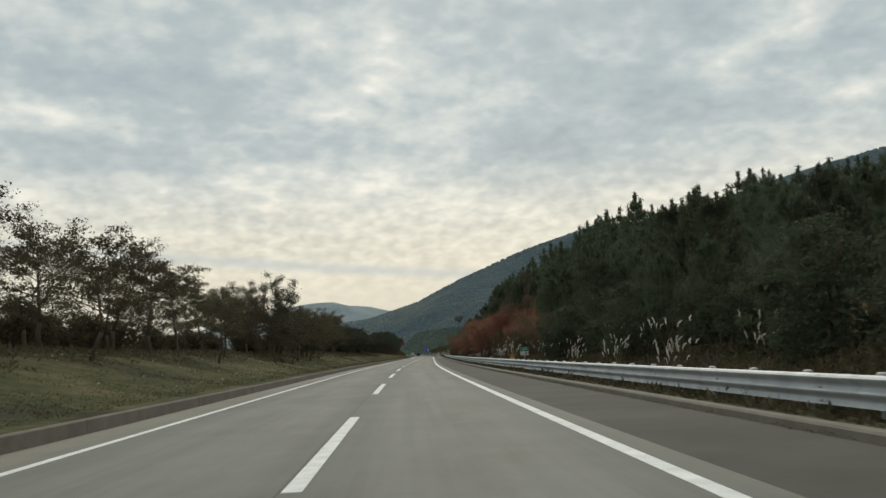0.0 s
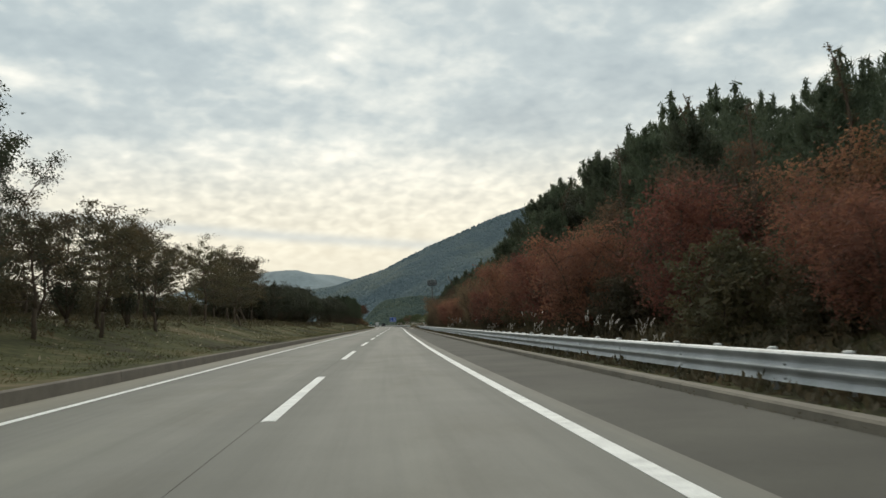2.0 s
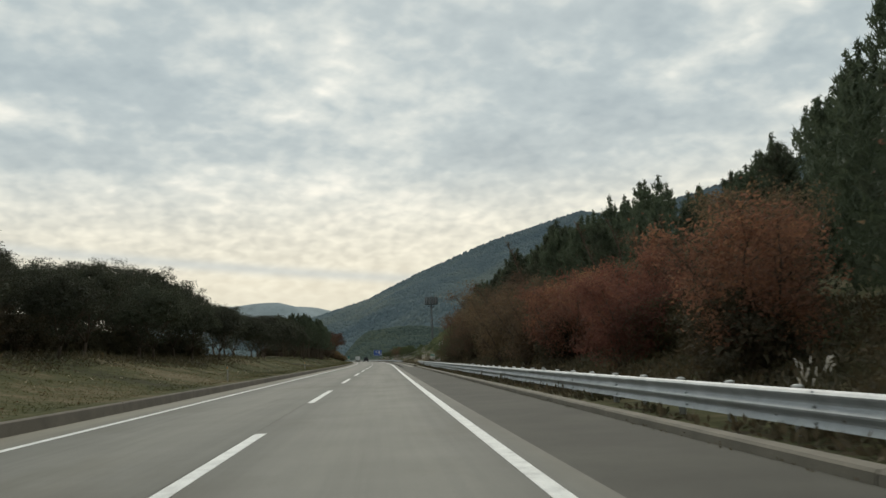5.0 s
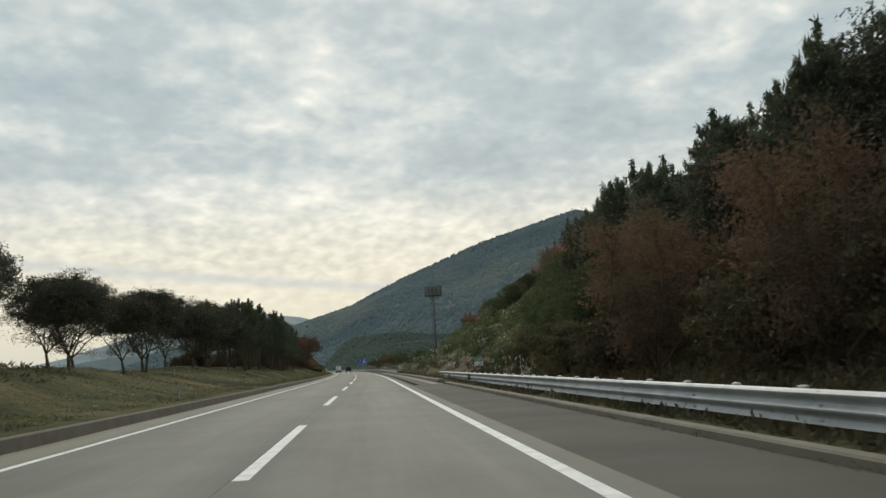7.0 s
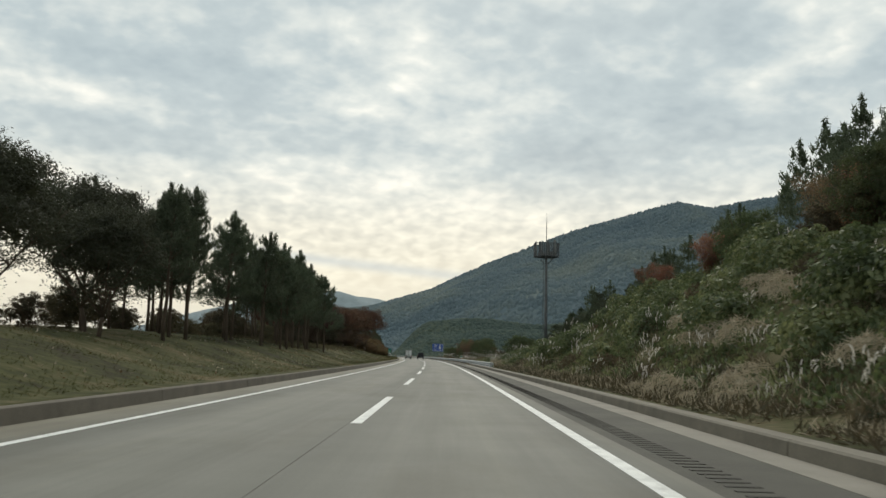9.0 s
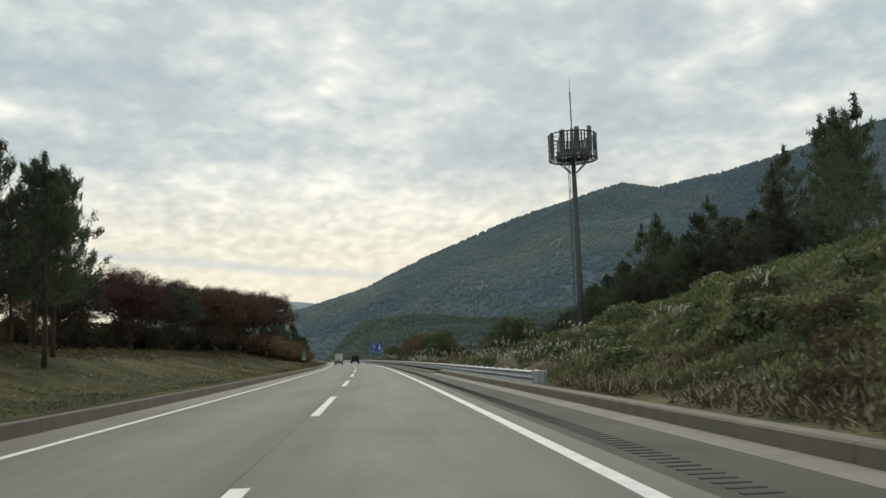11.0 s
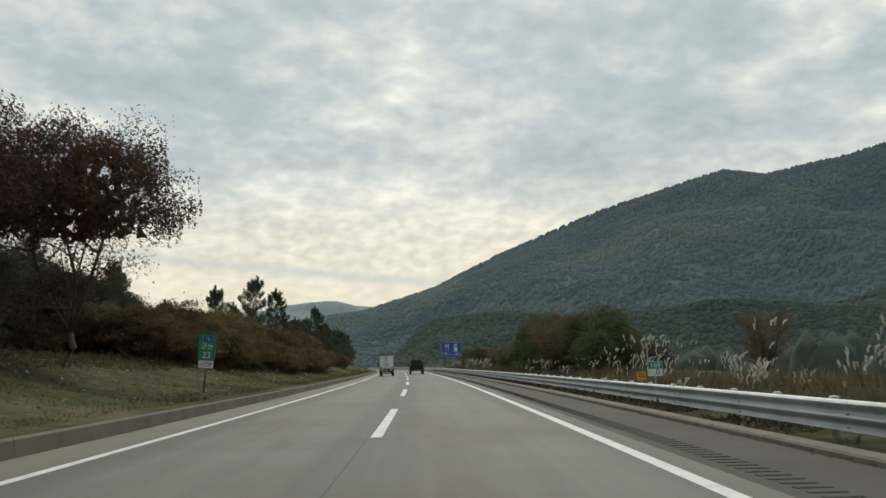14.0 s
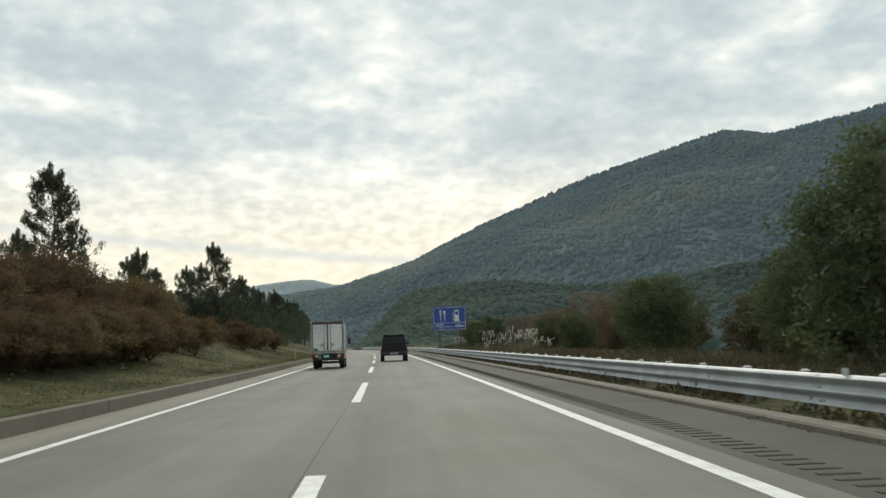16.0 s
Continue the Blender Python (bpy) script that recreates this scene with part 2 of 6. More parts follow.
BARK = material("dark_bark", (0.09, 0.065, 0.045), 0.95, scale=3, fine=30, bump=0.6, stretch=(1, 1, 0.25))
LEAF_PINE = material("pine_needles", (0.078, 0.096, 0.058), 0.8, scale=1.0, fine=8, bump=0, vary=0.25, through_light=0.35)
LEAF_DARK = material("dark_green_leaves", (0.052, 0.056, 0.032), 0.7, scale=1.0, fine=8, bump=0, vary=0.3, through_light=0.25)
LEAF_RED = material("russet_autumn_leaves", (0.2, 0.09, 0.06), 0.75, stops=[(0.35, (0.12, 0.074, 0.052)), (0.5, (0.22, 0.100, 0.068)), (0.65, (0.33, 0.17, 0.09))], scale=0.6, fine=8, bump=0, vary=0.24, through_light=0.6)
LEAF_BROWN = material("brown_green_leaves", (0.12, 0.09, 0.05), 0.75, stops=[(0.36, (0.098, 0.080, 0.052)), (0.5, (0.152, 0.106, 0.066)), (0.65, (0.22, 0.135, 0.08))], scale=0.6, fine=8, bump=0, vary=0.24, through_light=0.6)
LEAF_OLIVE = material("dark_olive_leaves", (0.09, 0.075, 0.042), 0.75, stops=[(0.36, (0.064, 0.062, 0.034)), (0.5, (0.092, 0.077, 0.042)), (0.65, (0.145, 0.10, 0.052))], scale=0.6, fine=8, bump=0, vary=0.25, through_light=0.35)
LEAF_VINE = material("green_vine_leaves", (0.12, 0.15, 0.06), 0.6, stops=[(0.38, (0.050, 0.070, 0.030)), (0.5, (0.115, 0.145, 0.060)), (0.62, (0.26, 0.27, 0.125))], scale=0.55, fine=6, bump=0, through_light=0.4)
PLUME = material("silver_grass_plumes", (0.70, 0.66, 0.60), 0.9, scale=3, fine=20, bump=0, vary=0.15, through_light=0.4)
STRAW = material("dry_straw_stems", (0.20, 0.165, 0.10), 0.9, scale=3, fine=20, bump=0, vary=0.2, through_light=0.3)
BLACK_PAINT = material("black_car_paint", (0.012, 0.013, 0.016), 0.35, scale=2, fine=30, bump=0.0, spec=0.22)
WHITE_PAINT = material("white_vehicle_paint", (0.66, 0.67, 0.66), 0.4, scale=1.0, fine=12, bump=0.02)

JOINT = material("dusty_joint_seal", (0.112, 0.108, 0.092), 0.9, scale=0.4, fine=6, bump=0.1)
RIB = material("black_rumble_asphalt", (0.056, 0.052, 0.043), 0.95, scale=3, fine=60, bump=0.4)
LEAF_BUSH = material("bush_leaves", (0.1, 0.13, 0.05), 0.7, stops=[(0.36, (0.045, 0.062, 0.028)), (0.5, (0.080, 0.104, 0.044)), (0.65, (0.155, 0.165, 0.07))], scale=0.7, fine=7, bump=0, vary=0.2, through_light=0.4)
PALE_STRAW = material("bleached_grass", (0.42, 0.36, 0.26), 0.9, scale=2, fine=12, bump=0, through_light=0.3)
LEAF_MAROON = material("dark_russet_leaves", (0.07, 0.035, 0.022), 0.75, stops=[(0.36, (0.05, 0.042, 0.026)), (0.5, (0.082, 0.040, 0.028)), (0.65, (0.14, 0.052, 0.034))], scale=0.6, fine=8, bump=0, vary=0.35, through_light=0.3)
LEAF_RUST = material("rust_brown_leaves", (0.15, 0.09, 0.045), 0.8, stops=[(0.36, (0.08, 0.066, 0.034)), (0.5, (0.145, 0.095, 0.048)), (0.65, (0.23, 0.15, 0.075))], scale=0.8, fine=8, bump=0, vary=0.2, through_light=0.35)
GRASS = material("bank_grass_blades", (0.09, 0.09, 0.04), 0.85, stops=[(0.40, (0.062, 0.053, 0.031)), (0.46, (0.078, 0.083, 0.034)), (0.51, (0.108, 0.109, 0.045)), (0.56, (0.15, 0.127, 0.064)), (0.62, (0.22, 0.178, 0.10))], scale=0.16, fine=2.2, bump=0, through_light=0.4, spec=0.12)
WEED = material("brown_weeds", (0.085, 0.07, 0.04), 0.9, stops=[(0.36, (0.045, 0.05, 0.025)), (0.5, (0.085, 0.07, 0.04)), (0.65, (0.17, 0.13, 0.08))], scale=0.4, fine=3, bump=0, through_light=0.3)
# the far hill's pale blue is air haze, put into its base colour
FAR_HILL = material("haze_blue_hill", (0.20, 0.245, 0.26), 1.0, scale=0.01, fine=0.1, bump=0.1)
PALE_STEEL = material("pale_grey_steel", (0.6, 0.6, 0.58), 0.6, 0.1, scale=4, fine=60, bump=0.02)
WEATHERED = material("weathered_white_plastic", (0.34, 0.33, 0.30), 0.7, scale=4, fine=40, bump=0.05)
POLE = material("grey_pole_steel", (0.105, 0.112, 0.117), 0.6, 0.3, scale=1.5, fine=30, bump=0.05)
MAST = material("grey_mast_steel", (0.08, 0.088, 0.095), 0.55, 0.4, scale=1.5, fine=30, bump=0.05)
ANTENNA = material("grey_antenna_plastic", (0.17, 0.175, 0.175), 0.6, scale=2, fine=30, bump=0.02)
SIGN_WHITE = material("white_sign_face", (0.68, 0.68, 0.65), 0.5, scale=3, fine=30, bump=0.01)
SIGN_GREEN = material("green_sign_face", (0.02, 0.20, 0.13), 0.5, scale=3, fine=30, bump=0.01)
SIGN_BLUE = material("blue_sign_face", (0.02, 0.07, 0.30), 0.5, scale=3, fine=30, bump=0.01)
SIGN_NAVY = material("navy_panel", (0.035, 0.035, 0.11), 0.5, scale=3, fine=30, bump=0.01)
SIGN_BLACK = material("black_lettering", (0.02, 0.02, 0.022), 0.6, scale=3, fine=30, bump=0.0)
SIGN_YELLOW = material("amber_yellow_face", (0.62, 0.30, 0.03), 0.5, scale=3, fine=30, bump=0.01)
SIGN_BROWN = material("brown_lettering", (0.20, 0.07, 0.02), 0.6, scale=3, fine=30, bump=0.0)
RUBBER = material("black_rubber", (0.02, 0.02, 0.02), 0.85, scale=8, fine=60, bump=0.1)
BLACK_PLASTIC = material("black_plastic", (0.022, 0.022, 0.024), 0.6, scale=8, fine=90, bump=0.1)
GLASS = material("dark_tinted_glass", (0.015, 0.018, 0.02), 0.06, scale=1, fine=3, bump=0.0)
RED_LENS = material("red_lens", (0.30, 0.02, 0.02), 0.2, scale=3, fine=30, bump=0.0)
DARK_LENS = material("dark_red_lens", (0.07, 0.008, 0.008), 0.2, scale=3, fine=30, bump=0.0)
CLEAR_LENS = material("clear_lens", (0.5, 0.5, 0.48), 0.15, scale=3, fine=30, bump=0.0)
ALLOY = material("dull_alloy", (0.36, 0.36, 0.35), 0.5, 0.6, scale=3, fine=30, bump=0.05)
STAINED_SHADED = material("stained_and_shaded_steel", (0.10, 0.075, 0.055), 0.8, 0.2, scale=3, fine=30, bump=0.1)


# ---- mesh helpers ----
class Shape:
    """Corners and faces gathered for one mesh."""

    def __init__(self):
        self.v, self.f = [], []

    def add(self, verts, faces):
        k = len(self.v)
        self.v += [tuple(p) for p in verts]
        self.f += [tuple(i + k for i in f) for f in faces]

    def box(self, x0, x1, y0, y1, z0, z1):
        self.add([(x, y, z) for z in (z0, z1) for y in (y0, y1) for x in (x0, x1)],
                 [(0, 2, 3, 1), (4, 5, 7, 6), (0, 1, 5, 4), (2, 6, 7, 3), (0, 4, 6, 2), (1, 3, 7, 5)])

    def tube(self, path, radii, sides=6, cap=True):
        pts = [Vector(p) for p in path]
        if isinstance(radii, (int, float)):
            radii = [radii] * len(pts)
        radii = [float(r) for r in radii]
        ring = []
        for i, p in enumerate(pts):
            along = (pts[min(i + 1, len(pts) - 1)] - pts[max(i - 1, 0)]).normalized()
            a = along.orthogonal().normalized()
            if abs(along.z) < 0.95:
                a = along.cross(Vector((0, 0, 1))).normalized()
            b = along.cross(a)
            ring += [p + radii[i] * (math.cos(q) * a + math.sin(q) * b) for q in (2 * math.pi * j / sides for j in range(sides))]
        faces = [(i * sides + j, i * sides + (j + 1) % sides, (i + 1) * sides + (j + 1) % sides, (i + 1) * sides + j) for i in range(len(pts) - 1) for j in range(sides)]
        if cap:
            faces += [tuple(range(sides))[::-1], tuple((len(pts) - 1) * sides + j for j in range(sides))]
        self.add(ring, faces)

    def sweep(self, profile, s0, s1, step, closed=True, lean=None):
        """A section (across, height) drawn along the road from s0 to s1."""
        n = max(1, int(round((s1 - s0) / step)))
        m = len(profile)
        verts = [rp(s0 + (s1 - s0) * i / n, d, z) for i in range(n + 1) for d, z in profile]
        faces = [(i * m + j, (i + 1) * m + j, (i + 1) * m + (j + 1) % m, i * m + (j + 1) % m) for i in range(n) for j in range(m if closed else m - 1)]
        if closed:
            faces += [tuple(range(m)), tuple(n * m + j for j in range(m))[::-1]]
        self.add(verts, faces)

    def mesh(self, name, mat, smooth=False):
        me = bpy.data.meshes.new(name)
        me.from_pydata(self.v, [], self.f)
        me.materials.append(mat)
        if smooth:
            me.shade_smooth()
        me.update()
        return me


def solid(name, shape, mat, smooth=False, **tags):
    return tagged(new(name, shape.mesh(name, mat, smooth)), **tags)


def part(name, shape, mat, parent, label="", smooth=False):
    ob = new(name, shape.mesh(name, mat, smooth) if isinstance(shape, Shape) else shape)
    ob.parent = parent
    if label:
        ob["label"] = label
    return ob


# ---- the ground ----
def bump_between(x, a, b):
    t = min(1.0, max(0.0, (x - a) / (b - a)))
    return t * t * (3 - 2 * t)


def edge(s):
    """Where the right-hand kerb ends, across the road."""
    return 6.22 - 0.27 * bump_between(s, 379, 383)


def ground_z(s, d):
    n = noise.noise((s * 0.05, d * 0.05, 3.0)) * 0.5 + noise.noise((s * 0.21, d * 0.21, 7.0)) * 0.26
    if d < -5.0:
        e = -d - 5.05
        z = 0.29 + 1.6 * bump_between(e, 0.0, 9.0) - 2.6 * bump_between(e, 16, 60) - 6 * bump_between(e, 60, 400)
        return z + n * bump_between(e, 0.3, 4.0) * 0.8 + 0.12 * noise.noise((s * 0.6, d * 0.6, 11.0)) * bump_between(e, 0.5, 2.5)
    if d > edge(s) - 0.06:
        e = max(0.0, d - 6.4)
        wood = 1 - bump_between(s, 235, 275)
        far = s - 40 * bump_between(d, 14, 27)
        green = bump_between(s, 235, 275) * (1 - bump_between(far, 335, 410))
        open_ = bump_between(s, 235, 275) * bump_between(far, 335, 410)
        z_wood = 0.1 + 0.26 * max(0, e - 2.0) * (1 if e < 60 else 60 / e) + 30 * bump_between(e, 60, 300)
        z_green = 0.2 + (5.2 - 1.35 * bump_between(s, 312, 350)) * bump_between(e, 0.4, 9.5) + 0.16 * max(0, e - 9) * (1 if e < 90 else 90 / e)
        z_open = 0.05 + 0.35 * bump_between(e, 0.5, 3.0) - 3.5 * bump_between(e, 6, 40) - 4 * bump_between(e, 100, 300)
        return z_wood * wood + z_green * green + z_open * open_ + n * bump_between(e, 0.5, 4.0)
    return -0.25


D_COLS = [-1800, -900, -450, -220, -120, -80, -60, -48, -38, -31, -26, -22, -19, -17, -15, -13.5, -12, -10.8, -9.6, -8.6, -7.6, -6.8, -6.1, -5.55, -5.2, -5.05, -5.0, 6.30, 6.38, 6.5, 6.8, 7.2, 7.8, 8.5, 9.3, 10.2,
          11.2, 12.3, 13.5, 15, 17, 19, 22, 25, 29, 34, 40, 50, 65, 90, 140, 220, 350, 600, 1100, 1800]
S_ROWS = [-690, -500, -300, -150, -80] + list(range(-50, 700, 3)) + list(range(700, 1000, 15)) + list(range(1000, 2000, 60)) + [2000, 2300, 2600, 3000, 3500]


def make_ground():
    g = Shape()
    m = len(D_COLS)
    verts = []
    for s in S_ROWS:
        for d in D_COLS:
            a = d + (edge(s) - 6.42) * (1 - bump_between(d, 6.5, 9)) if d > 0 else d
            verts.append(rp(s, a, ground_z(s, a)))
    g.add(verts, [(i * m + j, i * m + j + 1, (i + 1) * m + j + 1, (i + 1) * m + j) for i in range(len(S_ROWS) - 1) for j in range(m - 1)])
    solid("ground", g, GROUND, True, label="dry autumn grass and soil verge beside the motorway", category="ground", kind="structure")


make_ground()

# ---- the carriageway ----
S0, S1 = -60, 900


def strip(name, d0, d1, z, mat, s0=S0, s1=S1, **tags):
    b = Shape()
    b.sweep([(d0, -0.3), (d0, z), (d1, z), (d1, -0.3)], s0, s1, 6.0)
    ob = solid(name, b, mat, False, **tags)
    layer = ob.data.uv_layers.new(name="lanes")
    n = int(round((s1 - s0) / 6.0))
    where = [(d, s0 + (s1 - s0) * i / n) for i in range(n + 1) for d in (d0, d0, d1, d1)]
    layer.uv.foreach_set("vector", [c for lp in ob.data.loops for c in where[lp.vertex_index]])
    return ob


strip("road", -4.95, 3.94, 0.0, CONCRETE, label="grey brown worn concrete motorway carriageway", category="road", kind="structure")
strip("shoulder", 3.94, 6.1, -0.004, ASPHALT, label="dark rough asphalt hard shoulder", category="road", kind="structure")


def marking(name, s0, s1, d, w, label):
    b = Shape()
    b.sweep([(d - w / 2, 0.0), (d - w / 2, 0.005), (d + w / 2, 0.005), (d + w / 2, 0.0)], s0, s1, 5.0)
    return solid(name, b, PAINT, False, label=label, category="road marking", kind="structure")


marking("edge_line", S0, S1, -3.75, 0.16, "solid white edge line painted on concrete")
marking("edge_line", S0, S1, 3.48, 0.19, "solid white edge line painted on concrete")
for i in range(-2, 45):
    tagged(marking("lane_dash", -21.83 + 20 * i, -21.83 + 20 * i + 9.6, 0.0, 0.19, "white lane dash painted on concrete"), group="lane dashes")

# kerbs and gutter
def kerb(d0, d1, z, s0, s1, mat, label):
    """Cast lengths of kerb with open joints."""
    base = tagged(new("kerb"), label, "kerb", kind="structure")
    way = 1 if d1 > d0 else -1
    a = s0
    while a < s1:
        e = min(s1, 469.04 + 8.84 * (math.floor((a + 0.1 - 469.04) / 8.84) + 1)) if 0 < a < 620 else min(s1, 0.5 if a < 0 else s1)
        b = Shape()
        b.sweep([(d0, -0.2), (d0 + 0.02 * way, z - 0.03), (d0 + 0.05 * way, z), (d1 - 0.02 * way, z), (d1, -0.2)], a, e - 0.025, 3.0)
        part("kerb_length", b, mat, base)
        a = e
    return base


kerb(-4.92, -5.2, 0.28, S0, S1, KERB_DARK, "dirty concrete kerb along the grass bank")
kerb(5.96, 6.22, 0.125, S0, 261.0, KERB, "low concrete kerb under the guardrail")
kerb(5.86, 6.22, 0.215, 265.0, 379.5, KERB, "tall concrete kerb at the foot of the slope")
kerb(5.6, 5.96, 0.085, 381.0, S1, KERB, "low concrete kerb under the guardrail")
strip("gutter", 5.30, 5.86, 0.0, MARGIN, 262.0, 381.0, label="pale concrete gutter along the shoulder", category="gutter", kind="structure")
ribs = Shape()
r0 = 262.0
while r0 < 560:
    ribs.sweep([(4.16, -0.003), (4.16, 0.004), (4.50, 0.004), (4.50, -0.003)], r0, r0 + 0.085, 0.2)
    r0 += 0.30
joint = Shape()
joint.sweep([(-0.132, 0.0), (-0.132, 0.003), (-0.123, 0.003), (-0.123, 0.0)], S0, 640, 5.0)
solid("joint", joint, JOINT, False, label="dark sealed joint between concrete lanes", category="joint", kind="structure")
tagged(solid("rumble_strip", ribs, RIB, False), "dark grooved rumble strip on the shoulder", "rumble strip", kind="stuff")

# ---- plant helpers ----
def fast_mesh(name, quads, mat):
    """A mesh of loose faces from an array (faces, corners, 3)."""
    q = np.asarray(quads, dtype=np.float32)
    n, c = q.shape[:2]
    me = bpy.data.meshes.new(name)
    me.vertices.add(n * c)
    me.vertices.foreach_set("co", q.ravel())
    me.loops.add(n * c)
    me.loops.foreach_set("vertex_index", np.arange(n * c, dtype=np.int32))
    me.polygons.add(n)
    me.polygons.foreach_set("loop_start", np.arange(0, n * c, c, dtype=np.int32))
    me.materials.append(mat)
    me.update(calc_edges=True)
    return me


def unit(v):
    return v / np.maximum(1e-6, np.linalg.norm(v, axis=-1, keepdims=True))


def leaves(rng, centres, long, wide, along=None, spread=1.0, small=False):
    """Pointed leaves about the centres: the long axis random, or near to the given one."""
    n = len(centres)
    a = rng.normal(size=(n, 3))
    if along is not None:
        a = along + spread * a
    a = unit(a)
    b = unit(np.cross(a, rng.normal(size=(n, 3))))
    k = rng.uniform(0.65, 1.35, size=(n, 1))
    a, b = a * long * k, b * wide * k
    if small:
        return np.stack([centres - a + b, centres + a, centres - a - b], axis=1)
    return np.stack([centres - a, centres + b * 1.0 - a * 0.1, centres + a, centres - b - a * 0.1], axis=1)


def limb(rng, start, way, length, bend, steps=4):
    pts, p, w = [np.array(start)], np.array(start, dtype=float), np.array(way, dtype=float)
    for _ in range(steps):
        w = unit(w + rng.normal(size=3) * 0.16 + np.array([0, 0, bend]))
        p = p + w * length / steps
        pts.append(p.copy())
    return pts


def direction(az, el):
    return np.array([math.cos(az) * math.cos(el), math.sin(az) * math.cos(el), math.sin(el)])


def broadleaf(seed, height, clear, spread, rise, limbs, per_tip, leaf, cloud, stems=1, flat=0.75, bare=0.0, dome=None, splay=(52, 70), skirt=-0.35):
    """Trunk, limbs and leaf quads of a broad-leaved tree: forks into stems, limbs with twigs, leaves round the twigs."""
    rng = np.random.default_rng(seed)
    trunk, all_limbs, tips = Shape(), [], []
    r0 = 0.012 * height + 0.03
    base = [np.zeros(3)]
    fork = clear * height * (0.55 if stems > 1 else 1.0)
    base = limb(rng, (0, 0, -0.15), (rng.normal() * 0.08, rng.normal() * 0.08, 1), fork + 0.15, 0.05, 3)
    trunk.tube(base, list(np.linspace(r0 * 1.25, r0 * 0.85, len(base))), 8)
    leaders = []
    for i in range(stems):
        az = 2 * math.pi * (i + rng.uniform(-0.2, 0.2)) / stems
        el = math.radians(80 if stems == 1 else rng.uniform(*splay))
        p = limb(rng, base[-1], direction(az, el), (height - fork) * rng.uniform(0.82, 1.0), 0.10, 6)
        leaders.append(p)
        trunk.tube(p, list(np.linspace(r0 * (0.8 if stems == 1 else 0.55), 0.012, len(p))), 6)
    for li, lead in enumerate(leaders):
        for i in range(limbs):
            u = 0.08 + 0.9 * (i + rng.uniform(0, 0.8)) / limbs
            k = u * (len(lead) - 1)
            p0 = lead[int(k)] + (lead[min(int(k) + 1, len(lead) - 1)] - lead[int(k)]) * (k - int(k))
            az = 2.4 * i + rng.uniform(-0.5, 0.5) + li
            arch = math.sqrt(max(0.06, 1 - (u - 0.25) ** 2 / 0.62)) if u > 0.25 else 0.85 + 0.6 * u
            ln = spread * arch * rng.uniform(0.65, 1.1) * (1.0 if stems == 1 else 0.7)
            path = limb(rng, p0, direction(az, math.radians(rise + 25 * u + rng.uniform(-12, 12))), ln, 0.03, 4)
            limbs_s = Shape()
            all_limbs.append(limbs_s)
            limbs_s.tube(path[::2], list(np.linspace(0.008 * height * (1 - 0.6 * u) * 0.7 + 0.006, 0.006, len(path[::2]))), 4, False)
            for q in path[2:]:
                tips.append(q)
            for j in range(4):
                q0 = path[1 + j % 3] + (path[2 + j % 3] - path[1 + j % 3]) * rng.uniform(0, 1)
                tw = limb(rng, q0, direction(az + rng.uniform(-1.3, 1.3), math.radians(rng.uniform(-5, 55))), ln * rng.uniform(0.3, 0.5), 0.02, 2)
                limbs_s.tube([tw[0], tw[-1]], [0.008, 0.004], 3, False)
                tips += tw[1:]
    tips = np.array(tips)
    if bare:
        tips = tips[rng.uniform(size=len(tips)) > bare]
    c = np.repeat(tips, per_tip, axis=0) + rng.normal(size=(len(tips) * per_tip, 3)) * np.array([cloud, cloud, cloud * flat])
    if dome:
        wide, high, mid_z, clumps, per = dome
        w = unit(rng.normal(size=(clumps, 3)))
        w[:, 2] = np.where(w[:, 2] < skirt, -w[:, 2], w[:, 2])
        k = w * np.array([wide, wide, high]) * rng.uniform(0.5, 1.0, (clumps, 1)) ** 0.5 * (1 + 0.10 * rng.normal(size=(clumps, 1)))
        k = k + np.array([base[-1][0], base[-1][1], mid_z])
        r = rng.uniform(0.18, 0.36, (clumps, 1)) * wide / 3.2
        extra = np.repeat(k, per, axis=0) + rng.normal(size=(clumps * per, 3)).clip(-1.35, 1.35) * np.repeat(r, per, axis=0) * np.array([1.15, 1.15, 0.7])
        c = np.concatenate([c, extra])
        w = unit(rng.normal(size=(420, 3))) * rng.uniform(0.2, 0.78, (420, 1))
        w[:, 2] = np.where(w[:, 2] < skirt * 0.8, -w[:, 2], w[:, 2])
        core = w * np.array([wide, wide, high]) + np.array([base[-1][0], base[-1][1], mid_z])
        return trunk, all_limbs, np.concatenate([leaves(rng, c, leaf, leaf * 0.55, small=True), leaves(rng, core, 0.07 * wide, 0.05 * wide, small=True)])
    return trunk, all_limbs, leaves(rng, c, leaf, leaf * 0.55, small=True)


